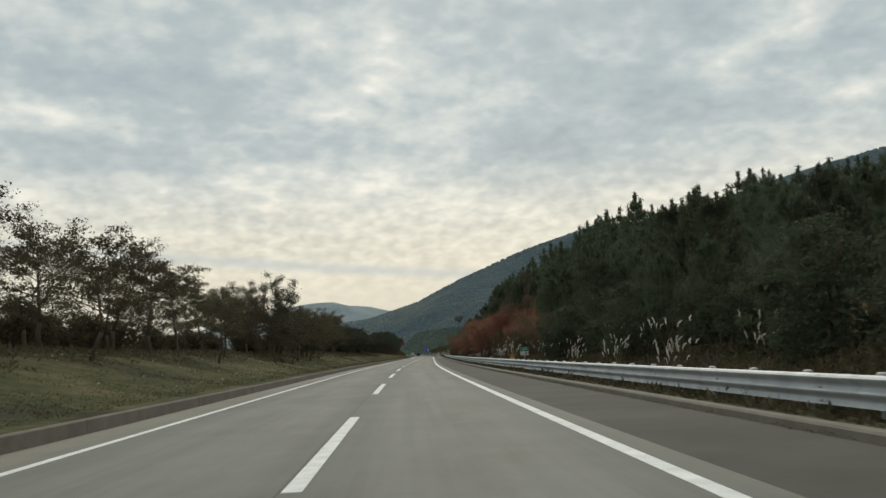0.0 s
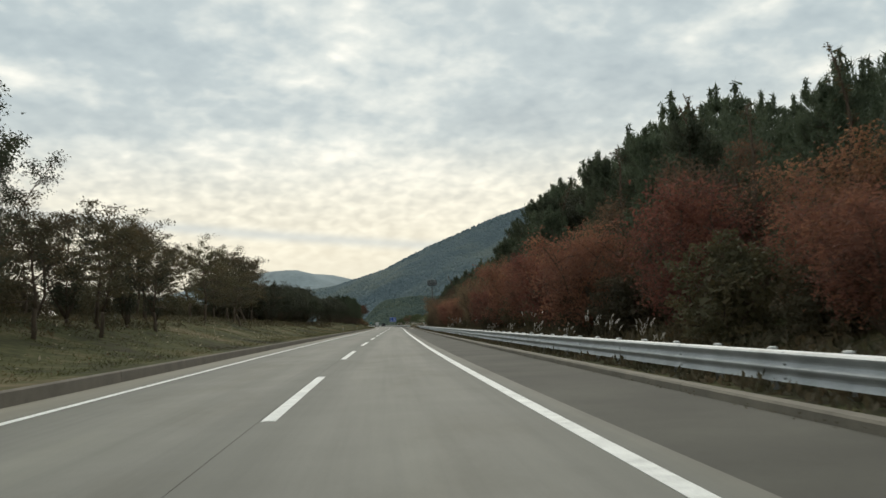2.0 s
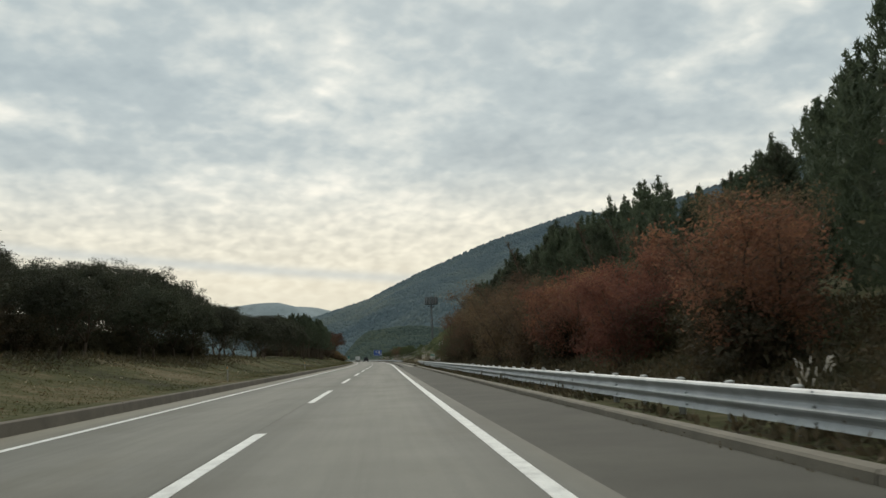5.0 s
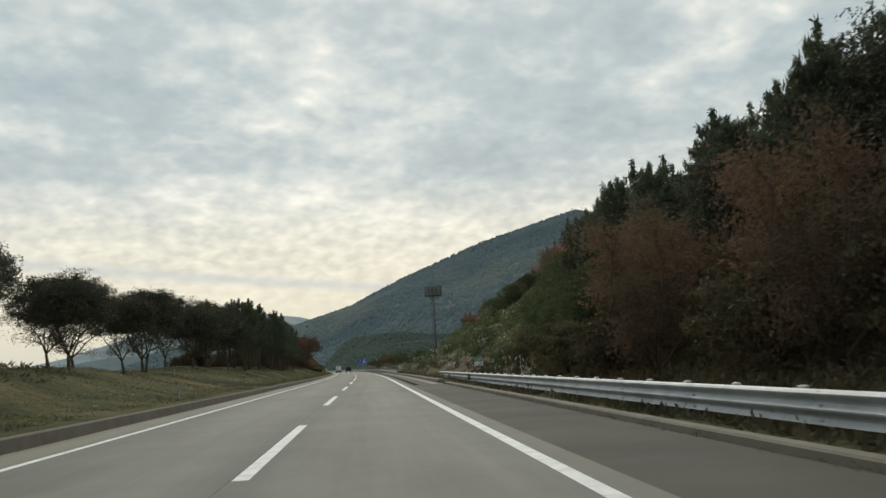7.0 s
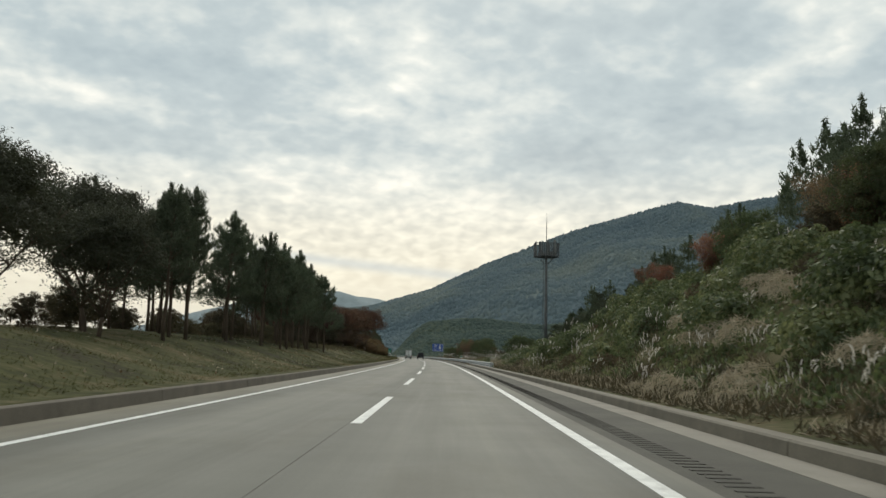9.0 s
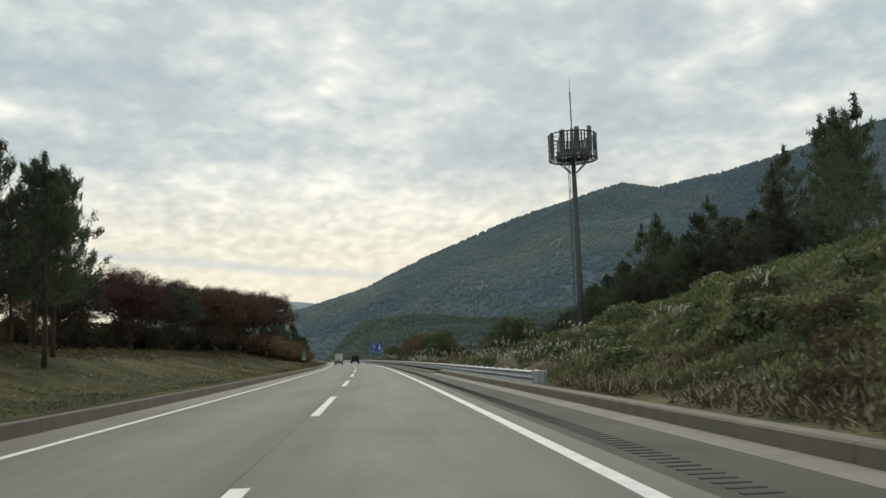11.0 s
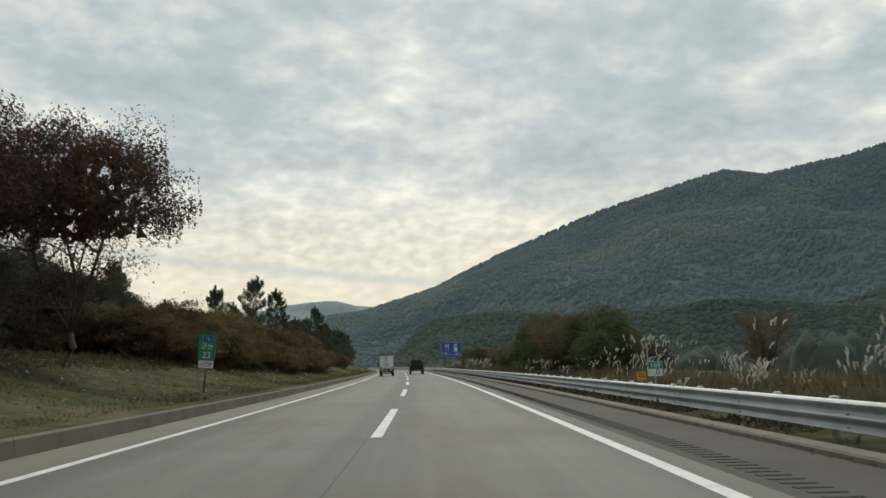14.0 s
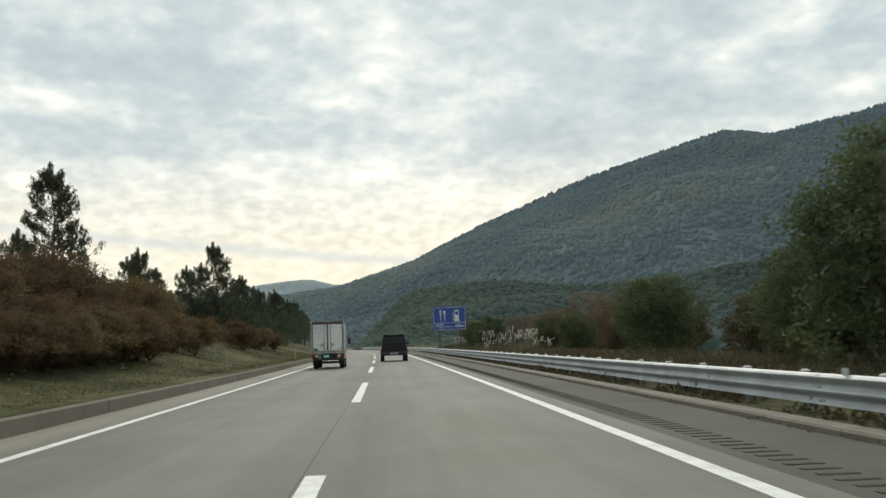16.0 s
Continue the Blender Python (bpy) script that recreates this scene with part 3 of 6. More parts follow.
def conifer(seed, height, spread, whorls, per_whorl, per_tuft, clear=0.12, needle=0.13):
    """A pine: open whorls of limbs that turn up at the ends, needle tufts along them, candles at the tips."""
    rng = np.random.default_rng(seed)
    trunk, limbs_s = Shape(), Shape()
    sway = rng.normal(size=2) * 0.035 * height
    stem = [np.array([sway[0] * u * u + 0.03 * rng.normal(), sway[1] * u * u + 0.03 * rng.normal(), -0.15 + (height + 0.15) * u]) for u in np.linspace(0, 1, 8)]
    trunk.tube(stem, list(np.linspace(0.011 * height + 0.02, 0.012, len(stem))), 8)
    cen, way = [], []

    def tuft(c, w, n, r):
        cen.append(np.repeat([c], n, axis=0) + rng.normal(size=(n, 3)) * r)
        way.append(np.repeat([w], n, axis=0))

    for w in range(whorls):
        u = clear + (0.95 - clear) * (w + rng.uniform(0, 0.3)) / whorls
        k = min(u, 0.999) * (len(stem) - 1)
        p0 = stem[int(k)] + (stem[int(k) + 1] - stem[int(k)]) * (k - int(k))
        ln0 = spread * (1 - u) ** 0.8 * (0.75 + 0.25 * min(1, (u - clear) * 5)) + 0.12
        for i in range(per_whorl):
            if rng.uniform() < 0.12:
                continue
            az = 2 * math.pi * (i + rng.uniform(-0.35, 0.35)) / per_whorl + w * 1.1
            ln = ln0 * rng.uniform(0.55, 1.2)
            path = limb(rng, p0, direction(az, math.radians(4 + 34 * u + rng.uniform(-9, 9))), ln, 0.07, 4)
            limbs_s.tube(path[::2], list(np.linspace(0.02 * (1 - u) + 0.010, 0.006, len(path[::2]))), 3, False)
            ends = [path]
            for j in range(2 if ln > 0.8 else 1):
                q0 = path[2] + (path[3] - path[2]) * rng.uniform(-0.8, 0.6)
                tw = limb(rng, q0, direction(az + rng.choice([-1, 1]) * rng.uniform(0.5, 1.1), math.radians(rng.uniform(5, 35))), ln * 0.45, 0.08, 3)
                limbs_s.tube([tw[0], tw[-1]], [0.010, 0.005], 3, False)
                ends.append(tw)
            for e in ends:
                for a, b in zip(e[1:], e[2:]):
                    tuft(a + (b - a) * 0.5, unit(b - a) * 0.8 + np.array([0, 0, 0.4]), per_tuft, 0.10)
                tip = e[-1]
                for q in (0.0, 0.12):
                    tuft(tip + np.array([0, 0, q]) + unit(e[-1] - e[-2]) * q * 0.5, np.array([0, 0, 1.0]) + 0.4 * unit(e[-1] - e[-2]), per_tuft, 0.055)
    for h in np.linspace(-0.9, 0.1, 10):
        tuft(stem[-1] + np.array([0, 0, h]), np.array([0, 0, 1.0]), per_tuft * 2, 0.05)
    return trunk, limbs_s, leaves(rng, np.concatenate(cen), needle, needle * 0.2, np.concatenate(way), 0.6, small=True)


def plant(name, made, leaf_mat, label, category, bark=None):
    trunk, limbs_s, crown = made
    base = tagged(new(name), label, category)
    if trunk is not None:
        part("trunk", trunk, bark or BARK, base, smooth=True)
    if isinstance(limbs_s, list) and name in ("young_tree", "russet_tree", "sapling") and len(limbs_s) < 32:
        for one in limbs_s:
            part("limb", one, bark or BARK, base)
    else:
        joined = Shape()
        for one in limbs_s if isinstance(limbs_s, list) else [limbs_s]:
            joined.add(one.v, one.f)
        part("branchwork", joined, bark or BARK, base)["kind"] = "stuff"
    part("crown", fast_mesh("crown", crown, leaf_mat), None, base)
    return base


class Kind:
    """One or more models of a plant; the first use of a model places it, later ones copy it."""

    def __init__(self, *models):
        self.models, self.used = models, set()

    def put(self, i, m, size=1.0, group="", label=""):
        ob = self.models[i % len(self.models)]
        m = m @ Matrix.Diagonal((size, size, size, 1))
        if id(ob) in self.used:
            c = copy_thing(ob, Matrix.Identity(4))
            c.matrix_basis = m
        else:
            self.used.add(id(ob))
            c = ob
            c.matrix_basis = m
        tagged(c, label, group=group)
        return c


def stand(kind, i, s, d, size, turn, group="", label="", sink=0.05):
    z = ground_z(s, d) - sink
    return kind.put(i, at_road(s, d, z, turn), size, group, label)


PLANT_RNG = random.Random(7)
PINE = Kind(*(plant("pine_tree", conifer(20 + i, 6.8, 2.9, 12, 5, 15, clear=(0.14, 0.24, 0.32)[i], needle=0.105), LEAF_PINE, "dark green pine tree with upturned bushy limbs", "tree") for i in range(3)))
BANK_PINE = Kind(*(plant("pine_tree", conifer(34 + i, 7.0, 2.9, 8, 6, 14, clear=(0.34, 0.40, 0.30)[i], needle=0.105), LEAF_PINE, "dark pine tree with a bare lower trunk", "tree") for i in range(3)))
SAPLING = Kind(*(plant("sapling", broadleaf(44 + i, 6.0, 0.2, 0.42, 62, 16, 2, 0.045, 0.07, bare=0.3), LEAF_OLIVE, "thin half-bare sapling rising above the wood", "tree") for i in range(3)))
FAR_CROWNS = [conifer(30 + i, 7.5, 2.5, 9, 5, 5, 0.1, 0.17)[2] for i in range(3)]
YOUNG = Kind(*(plant("young_tree", broadleaf(40 + i, 5.4, 0.24, 2.7, 20, 15, 46, 0.055, 0.20, flat=0.42, bare=0.22), LEAF_OLIVE, "slender young tree with layered olive brown leaves", "tree") for i in range(3)))
TALL = Kind(*(plant("young_tree", broadleaf(46 + i, 7.6, 0.12, 1.7, 42, 11, 20, 0.052, 0.18, stems=5, bare=0.12, splay=(66, 80)), LEAF_DARK, "upright many-stemmed tree with sparse green leaves", "tree") for i in range(2)))
UMBRELLA = Kind(*(plant("broad_tree", broadleaf(50 + i, 6.4, 0.30, 2.7, 14, 7, 15, 0.05, 0.28, stems=4, dome=(2.8, 2.35, 4.0, 180, 130), splay=(45, 64)), LEAF_DARK, "dark broad-crowned tree with forked trunk", "tree") for i in range(3)))
RUSSET = Kind(*(plant("russet_tree", broadleaf(60 + i, 7.0, 0.27, 3.0, 16, 7, 18, 0.045, 0.30, stems=4, dome=(3.2, 2.4, 4.4, 220, 140), splay=(45, 66)), LEAF_MAROON, "dense dark russet autumn tree", "tree") for i in range(3)))
MAPLE = Kind(*(plant("red_shrub", broadleaf(70 + i, 4.4, 0.10, 2.0, 25, 9, 26, 0.05, 0.25, stems=5, bare=0.10), LEAF_RED, "red autumn shrub on the wooded slope", "shrub") for i in range(3)))
BROWN = Kind(*(plant("brown_shrub", broadleaf(76 + i, 4.8, 0.10, 1.9, 28, 9, 26, 0.048, 0.25, stems=5, bare=0.2), LEAF_BROWN, "half-bare brown shrub on the wooded slope", "shrub") for i in range(3)))
GREENBUSH = Kind(*(plant("green_bush", broadleaf(82 + i, 4.2, 0.06, 2.0, 18, 7, 6, 0.055, 0.28, stems=5, dome=(2.3, 2.3, 2.0, 170, 105), skirt=-0.85), LEAF_BUSH, "tall green bush overgrown with vines", "bush") for i in range(2)))
HEDGE = Kind(*(plant("russet_shrub", broadleaf(90 + i, 2.3, 0.04, 1.3, 30, 6, 12, 0.038, 0.20, stems=6, dome=(1.6, 1.15, 1.1, 100, 100)), LEAF_RUST, "low dense rust-brown shrub on the grass bank", "shrub") for i in range(3)))
EVERGREEN = Kind(*(plant("evergreen_bush", broadleaf(98 + i, 3.6, 0.05, 1.5, 34, 5, 8, 0.055, 0.24, stems=4, dome=(1.7, 2.0, 1.8, 90, 80), skirt=-0.85), LEAF_PINE, "dark evergreen bush among the pines", "bush") for i in range(2)))
THICKET = Kind(*(plant("thicket", broadleaf(95 + i, 3.4, 0.05, 1.6, 30, 5, 8, 0.07, 0.26, stems=4, dome=(1.9, 1.7, 1.5, 80, 60), skirt=-0.85), LEAF_OLIVE, "dark leafy thicket behind the trees", "shrub") for i in range(2)))


def silver_grass(seed, stems, tall):
    rng = np.random.default_rng(seed)
    stalks, blades, plumes = Shape(), [], []
    for _ in range(stems):
        az, lean = rng.uniform(0, 6.28), rng.uniform(0.05, 0.35)
        h = tall * rng.uniform(0.65, 1.1)
        foot = rng.normal(size=3) * np.array([0.18, 0.18, 0])
        top = foot + np.array([math.cos(az) * lean * h, math.sin(az) * lean * h, h])
        mid = (foot + top) / 2 + np.array([0, 0, 0.06 * h])
        stalks.tube([foot, mid, top], [0.006, 0.005, 0.004], 3, False)
        droop = np.array([math.cos(az) + 0.5, math.sin(az), 0.5]) * 0.16
        for j in range(7):
            c = top + unit(droop + np.array([0, 0, 0.9 - 0.12 * j])) * (0.03 * j)
            plumes.append((c, unit(droop + np.array([0, 0, 1.1 - 0.15 * j]))))
    for _ in range(stems * 5):
        az, ln = rng.uniform(0, 6.28), tall * rng.uniform(0.35, 0.75)
        foot = rng.normal(size=3) * np.array([0.16, 0.16, 0])
        out = np.array([math.cos(az), math.sin(az), 0.0])
        side = np.array([-math.sin(az), math.cos(az), 0.0]) * 0.010
        pts = [foot, foot + out * ln * 0.22 + np.array([0, 0, ln * 0.55]), foot + out * ln * 0.55 + np.array([0, 0, ln * 0.72])]
        for a, b, wa, wb in ((pts[0], pts[1], 1, 1), (pts[1], pts[2], 1, 0.2)):
            blades.append([a - side * wa, a + side * wa, b + side * wb, b - side * wb])
    c = np.array([p[0] for p in plumes])
    w = np.array([p[1] for p in plumes])
    return stalks, np.array(blades), np.concatenate([leaves(rng, c, 0.065, 0.017, w, 0.25), leaves(rng, c, 0.055, 0.013, w, 0.35)])


def grass_clump(seed, stems, tall):
    stalks, blades, plumes = silver_grass(seed, stems, tall)
    base = tagged(new("silver_grass"), "tall dry silver grass clump with white plumes", "grass")
    part("stalks", stalks, STRAW, base)
    part("blades", fast_mesh("blades", blades, STRAW), None, base)
    part("plumes", fast_mesh("plumes", plumes, PLUME), None, base, "feathery silver white plumes")
    return base


PAMPAS = Kind(*(grass_clump(100 + i, n, h) for i, (n, h) in enumerate(((9, 1.7), (14, 1.45), (6, 1.9), (12, 1.2)))))

# ---- how high the tree tops stand along the road, at 14 m on the hill side and 12.5 m on the bank side ----
HILL_TOPS = ([20, 33, 42, 52, 61, 71, 83, 88, 96, 104, 116, 127, 136, 150, 165, 180, 190, 198, 206, 217, 226, 234, 244, 252, 267, 281, 300, 340, 400],
             [6.3, 6.6, 7.2, 8.0, 7.3, 8.0, 8.8, 8.0, 9.2, 10.3, 10.9, 10.7, 11.2, 10.8, 9.0, 7.4, 7.2, 8.0, 9.3, 9.8, 9.9, 9.4, 9.2, 10.6, 10.8, 10.4, 9.4, 8.0, 7.0])
BANK_TOPS = ([172, 190, 202, 209, 218, 225, 231, 236, 243, 250, 257, 264, 271, 280, 292], [6.6, 6.7, 6.9, 8.0, 7.4, 7.2, 7.2, 7.0, 6.6, 7.3, 7.7, 7.8, 8.7, 8.6, 8.3])


def hill_top(s, d):
    return 1.17 + (float(np.interp(s - 2.2 * (d - 14), *HILL_TOPS)) - 1.17) * (d - 0.8) / 13.2


def bank_top(s, d):
    return 1.17 + (float(np.interp(s + 2.5 * (d + 12.5), *BANK_TOPS)) - 1.17) * (0.8 - d) / 13.3


# ---- trees on the grass bank beside the fast lane ----
R = PLANT_RNG
for i, (s, d, k) in enumerate([(33, -15, .9), (36, -12, .95), (41, -17, 1), (44.3, -11, 1.0), (47, -14, 1.1), (50, -16, 1), (53, -19, 1.1), (55.7, -12, 1), (58.5, -15, 1.05), (62, -10, .7), (64, -17, 1), (66.5, -13.5, 1),
                               (70, -16, 1.05), (73, -12, .9), (77, -14.5, 1), (81, -17, 1.1), (84, -12.5, .95), (88, -15.5, 1), (91.5, -18, 1), (101, -16, 1), (86, -10.5, .8), (90, -9.7, .72), (97, -10.2, .85), (102, -9.6, .78), (106, -11, .95), (111, -9.8, .7), (115.5, -12.5, .95), (107, -14, .9), (113, -17, 1), (119, -12.5, .95), (126, -15, 1.0),
                               (130, -11.5, 1.0), (135, -13.5, 1.0), (139, -10.5, .85), (144, -12, 1.12), (148, -14.5, 1.1), (153, -12.5, 1.2), (158, -15, 1.15), (166, -14, 1.2)]):
    stand(YOUNG, i, s, d, k * R.uniform(0.92, 1.08), R.uniform(0, 360), "trees on the bank")
for i, (s, d, k) in enumerate([(91, -14.5, 1.0), (94.3, -11.8, 1.12), (96.5, -14.5, 1.05), (99, -12.6, .92), (104, -11.5, .72), (110, -10.8, .62), (116, -11, .6), (163, -11.5, .65)]):
    stand(TALL, i, s, d, k, R.uniform(0, 360), "trees on the bank")
for i, (s, d, k) in enumerate([(172, -13, .8), (178, -15.5, .9), (183, -12.5, .85), (188, -15, 1.05), (193, -12.2, .95), (196, -17, 1.0), (200, -13.5, 1.1), (205, -16, 1.0), (209, -12.2, .9), (214, -14.5, 1.0), (219, -17, 1.05), (222, -12.6, .9),
                               (227, -15, 1.0), (232, -12.4, .95), (236, -16.5, 1.05), (241, -13.4, 1.0), (246, -15.5, 1.08), (250, -12.2, .92), (255, -14.8, 1.05), (260, -12.4, 1.0), (264, -16.5, 1.08), (269, -13.4, 1.02), (275, -15, 1.0), (281, -12.6, .95), (286, -15.8, .95), (289, -12.8, .95), (294, -14.8, 1.0), (299, -12.6, .95), (304, -15.2, .95)]):
    stand(UMBRELLA, i, s, d, (bank_top(s, d) - ground_z(s, d)) / 7.2 * R.uniform(0.82, 1.06), R.uniform(0, 360), "trees on the bank")
for i in range(18):
    s, d = 164 + 72 * (i + R.uniform(-0.3, 0.3)) / 18, R.uniform(-19, -15.5)
    stand(UMBRELLA, i, s, d, (bank_top(max(172, s), d) - ground_z(s, d)) / 7.2 * R.uniform(0.7, 0.95), R.uniform(0, 360), "trees on the bank")
for i in range(42):
    s = 304 + 58 * (i + R.uniform(-0.3, 0.3)) / 42
    stand(BANK_PINE, i + 1, s, R.choice((-10.2, -11.5, -13, -14.5, -16.5)) + R.uniform(-0.6, 0.6), R.uniform(0.92, 1.14), R.uniform(0, 360), "pines on the bank")
for i, (s, d, k) in enumerate([(366, -18.5, .72), (372, -16.5, .75), (377, -18, .82), (381, -15, .8), (386, -17, .98), (390, -14.2, .92), (395, -15, 1.0), (399, -18, .95), (403, -13, 1), (408, -15.5, 1.05),
                               (412, -12, .95), (417, -14.5, 1.0), (421, -17, 1.05), (425, -12.2, 1.0), (429, -14.5, 1.0), (430.5, -14.6, 1.05), (434, -11.5, 1.24)]):
    if i % 4 == 1 and s < 420:
        stand(UMBRELLA, i, s, d, k * R.uniform(0.9, 1.1), R.uniform(0, 360), "trees on the bank")
    else:
        stand(RUSSET, i, s, d, k * R.uniform(0.86, 1.08) if s < 430 else k, R.uniform(0, 360), "russet trees on the bank")
for i in range(66):
    s = 447 + 64 * (i + R.uniform(-0.3, 0.3)) / 66
    stand(HEDGE, i, s, (-9.6, -11.4, -13.4)[i % 3] + R.uniform(-0.4, 0.4) - 2.2 * (1 - bump_between(s, 447, 464)), R.uniform(0.7, 1.25) * (0.85, 1.1, 1.3)[i % 3], R.uniform(0, 360), "rust shrubs on the bank")
for i, (s, d, k) in enumerate([(439, -17.5, .75), (443, -19.5, .85), (446, -17, .7), (450, -20.5, .9), (453, -18.2, .75), (457, -21, .9), (461, -19, .7), (466, -20.5, .8)]):
    stand(UMBRELLA, i, s, d, k, R.uniform(0, 360), "trees behind the bank")
for i in range(18):
    s = 464 + 32 * (i + R.uniform(-0.3, 0.3)) / 18
    stand(HEDGE, i, s, -8.4 + R.uniform(-0.4, 0.3), R.uniform(0.6, 0.85), R.uniform(0, 360), "rust shrubs on the bank")
for i in range(22):
    s = 468 + 84 * (i + R.uniform(-0.3, 0.3)) / 22
    stand(EVERGREEN, i, s, -15.6 + R.uniform(-1.6, 1.2) + 2.2 * bump_between(s, 505, 530), R.uniform(0.75, 1.05), R.uniform(0, 360), "evergreens among the pines")
for i, (s, d, k) in enumerate([(524, -9.4, .75), (527, -10.2, .85), (530, -9.2, .7), (536, -9.6, .8), (542, -9.2, .7)]):
    stand(HEDGE, i, s, d, k, R.uniform(0, 360), "rust shrubs on the bank")
for i, (s, d, k) in enumerate([(446, -18, .6), (451, -20, 1.0), (457, -17.5, .8), (462, -19, .95), (468, -17.5, .65), (476, -15.5, .9), (484, -14.0, 1.12), (487, -16.5, .8), (493, -15.5, .7), (500, -14.0, 1.14), (503, -17, .8), (512, -13.4, .82), (516, -15, .8), (522, -15, .75), (529, -14.6, .85), (534, -12.8, 1.2),
                               (536, -14.5, 1.0), (541, -12.4, .9), (546, -13, .95), (551, -11.6, .85), (557, -13, .95), (563, -11.5, .9), (570, -12.5, 1.0), (578, -11.5, .9), (586, -12.5, 1.0), (595, -11.4, .95), (604, -12.5, 1.0), (614, -11.4, .9), (625, -12.2, 1.0), (637, -11.2, 1.0), (650, -12.2, 1.0), (664, -11, 1.0)]):
    stand(PINE, 0 if i % 3 else 1, s, d, k, R.uniform(0, 360), "pines on the bank")

for i in range(66):
    s = 30 + 145 * (i + R.uniform(-0.4, 0.4)) / 66
    stand(THICKET, i, s, -18.8 + R.uniform(-2.2, 1.5), R.uniform(0.55, 0.9), R.uniform(0, 360), "shrubs behind the bank")
for i in range(58):
    s = 336 + 134 * (i + R.uniform(-0.4, 0.4)) / 58
    stand(THICKET, i, s, -18.8 + R.uniform(-1.8, 1.8), R.uniform(0.65, 0.95), R.uniform(0, 360), "shrubs behind the bank")

for i in range(28):
    s = 170 + 84 * (i + R.uniform(-0.4, 0.4)) / 28
    stand(THICKET, i, s, -18.6 + R.uniform(-1.8, 1.8), R.uniform(0.7, 1.0) if s < 235 else R.uniform(0.35, 0.65), R.uniform(0, 360), "shrubs behind the bank")
for i in range(18):
    stand(THICKET, i, 378 + 3 * (i + R.uniform(-0.4, 0.4)), -16.8 + R.uniform(-1.0, 1.0), R.uniform(0.55, 0.85), R.uniform(0, 360), "shrubs behind the bank")
for i in range(18):
    stand(THICKET, i, 300 + 3 * (i + R.uniform(-0.4, 0.4)), -18.2 + R.uniform(-1.2, 1.2), R.uniform(0.4, 0.7), R.uniform(0, 360), "shrubs behind the bank")
for i in range(24):
    stand(THICKET, i, 186 + 2.3 * (i + R.uniform(-0.4, 0.4)), -16.6 + R.uniform(-1.2, 1.2), R.uniform(0.45, 0.8), R.uniform(0, 360), "shrubs behind the bank")
for i in range(22):
    stand(THICKET, i, 470 + 3.6 * (i + R.uniform(-0.4, 0.4)), 17.5 + R.uniform(-1.5, 2.5), R.uniform(0.7, 1.0), R.uniform(0, 360), "shrubs behind the guardrail")

# ---- the wooded hillside beside the shoulder ----
def joined_wood(name, places, label):
    """The trees behind the front rows, too many and too close to tell apart."""
    out = []
    for i, (s, d, k, turn) in enumerate(places):
        m = np.array(at_road(s, d, ground_z(s, d), turn))
        out.append((FAR_CROWNS[i % 3] * k) @ m[:3, :3].T + m[:3, 3])
    tagged(new(name, fast_mesh(name, np.concatenate(out), LEAF_PINE)), label, "woods", kind="stuff")


behind = []
for row, d0 in enumerate((13, 16.5, 20.5, 26, 33, 42)):
    step = 4.0 + 0.25 * row
    for i in range(int(290 / step)):
        s = -14 + step * (i + R.uniform(-0.35, 0.35)) + 2 * (row % 2)
        d = d0 + R.uniform(-1.4, 1.4)
        k, turn = R.uniform(0.9, 1.1), R.uniform(0, 360)
        if s > 250 + (d0 - 13) * 0.9:
            continue
        k *= (hill_top(s, d) - ground_z(s, d)) / (7.2 if row < 1 else 8.0) * (0.98 if row < 3 else 0.92)
        if row < 1:
            stand(PINE, i + row, s, d, k, turn, "hillside wood", sink=0.1)
        else:
            behind.append((s, d, k, turn))
for i in range(40):
    s, d = 262 + 140 * (i + R.uniform(-0.4, 0.4)) / 40, R.uniform(22, 42)
    behind.append((s, d, max(0.4, (hill_top(s, d) - ground_z(s, d)) / 7.7 * R.uniform(0.75, 0.95)), R.uniform(0, 360)))
for i in range(34):
    s = 58 + 196 * (i + R.uniform(-0.4, 0.4)) / 34
    stand(THICKET, i, s, R.uniform(8.9, 10.8), R.uniform(0.5, 0.8), R.uniform(0, 360), "shrubs on the slope")
for i, (s, d, up) in enumerate([(84, 12.5, 0.3), (88, 13, 0.9), (90, 12.2, 0.2), (95, 13.4, 1.0), (99, 13, 0.5), (106, 12.8, 0.9), (112, 13.5, 0.3), (121, 13, 0.8), (128, 12.6, 0.4), (138, 13.4, 0.8), (150, 13, 0.3), (186, 13, 0.5), (191, 12.4, 1.1), (193, 13.2, 0.8), (200, 13, 0.4), (212, 12.8, 0.8)]):
    stand(SAPLING, i, s, d, (hill_top(s, d) + 0.6 * up - ground_z(s, d)) / 6.0, R.uniform(0, 360), "saplings on the slope")
joined_wood("hillside_woods", behind, "dense dark pine wood covering the hillside")
for i in range(26):
    s = 12 + 54 * (i + R.uniform(-0.35, 0.35)) / 26
    if i % 2:
        stand(PINE, 0, s, R.uniform(9.6, 11.8), R.uniform(0.5, 0.68), R.uniform(0, 360), "hillside wood", sink=0.1)
    else:
        stand(EVERGREEN, i // 2, s, R.uniform(8.9, 10.6), R.uniform(0.6, 0.9), R.uniform(0, 360), "evergreens among the pines")
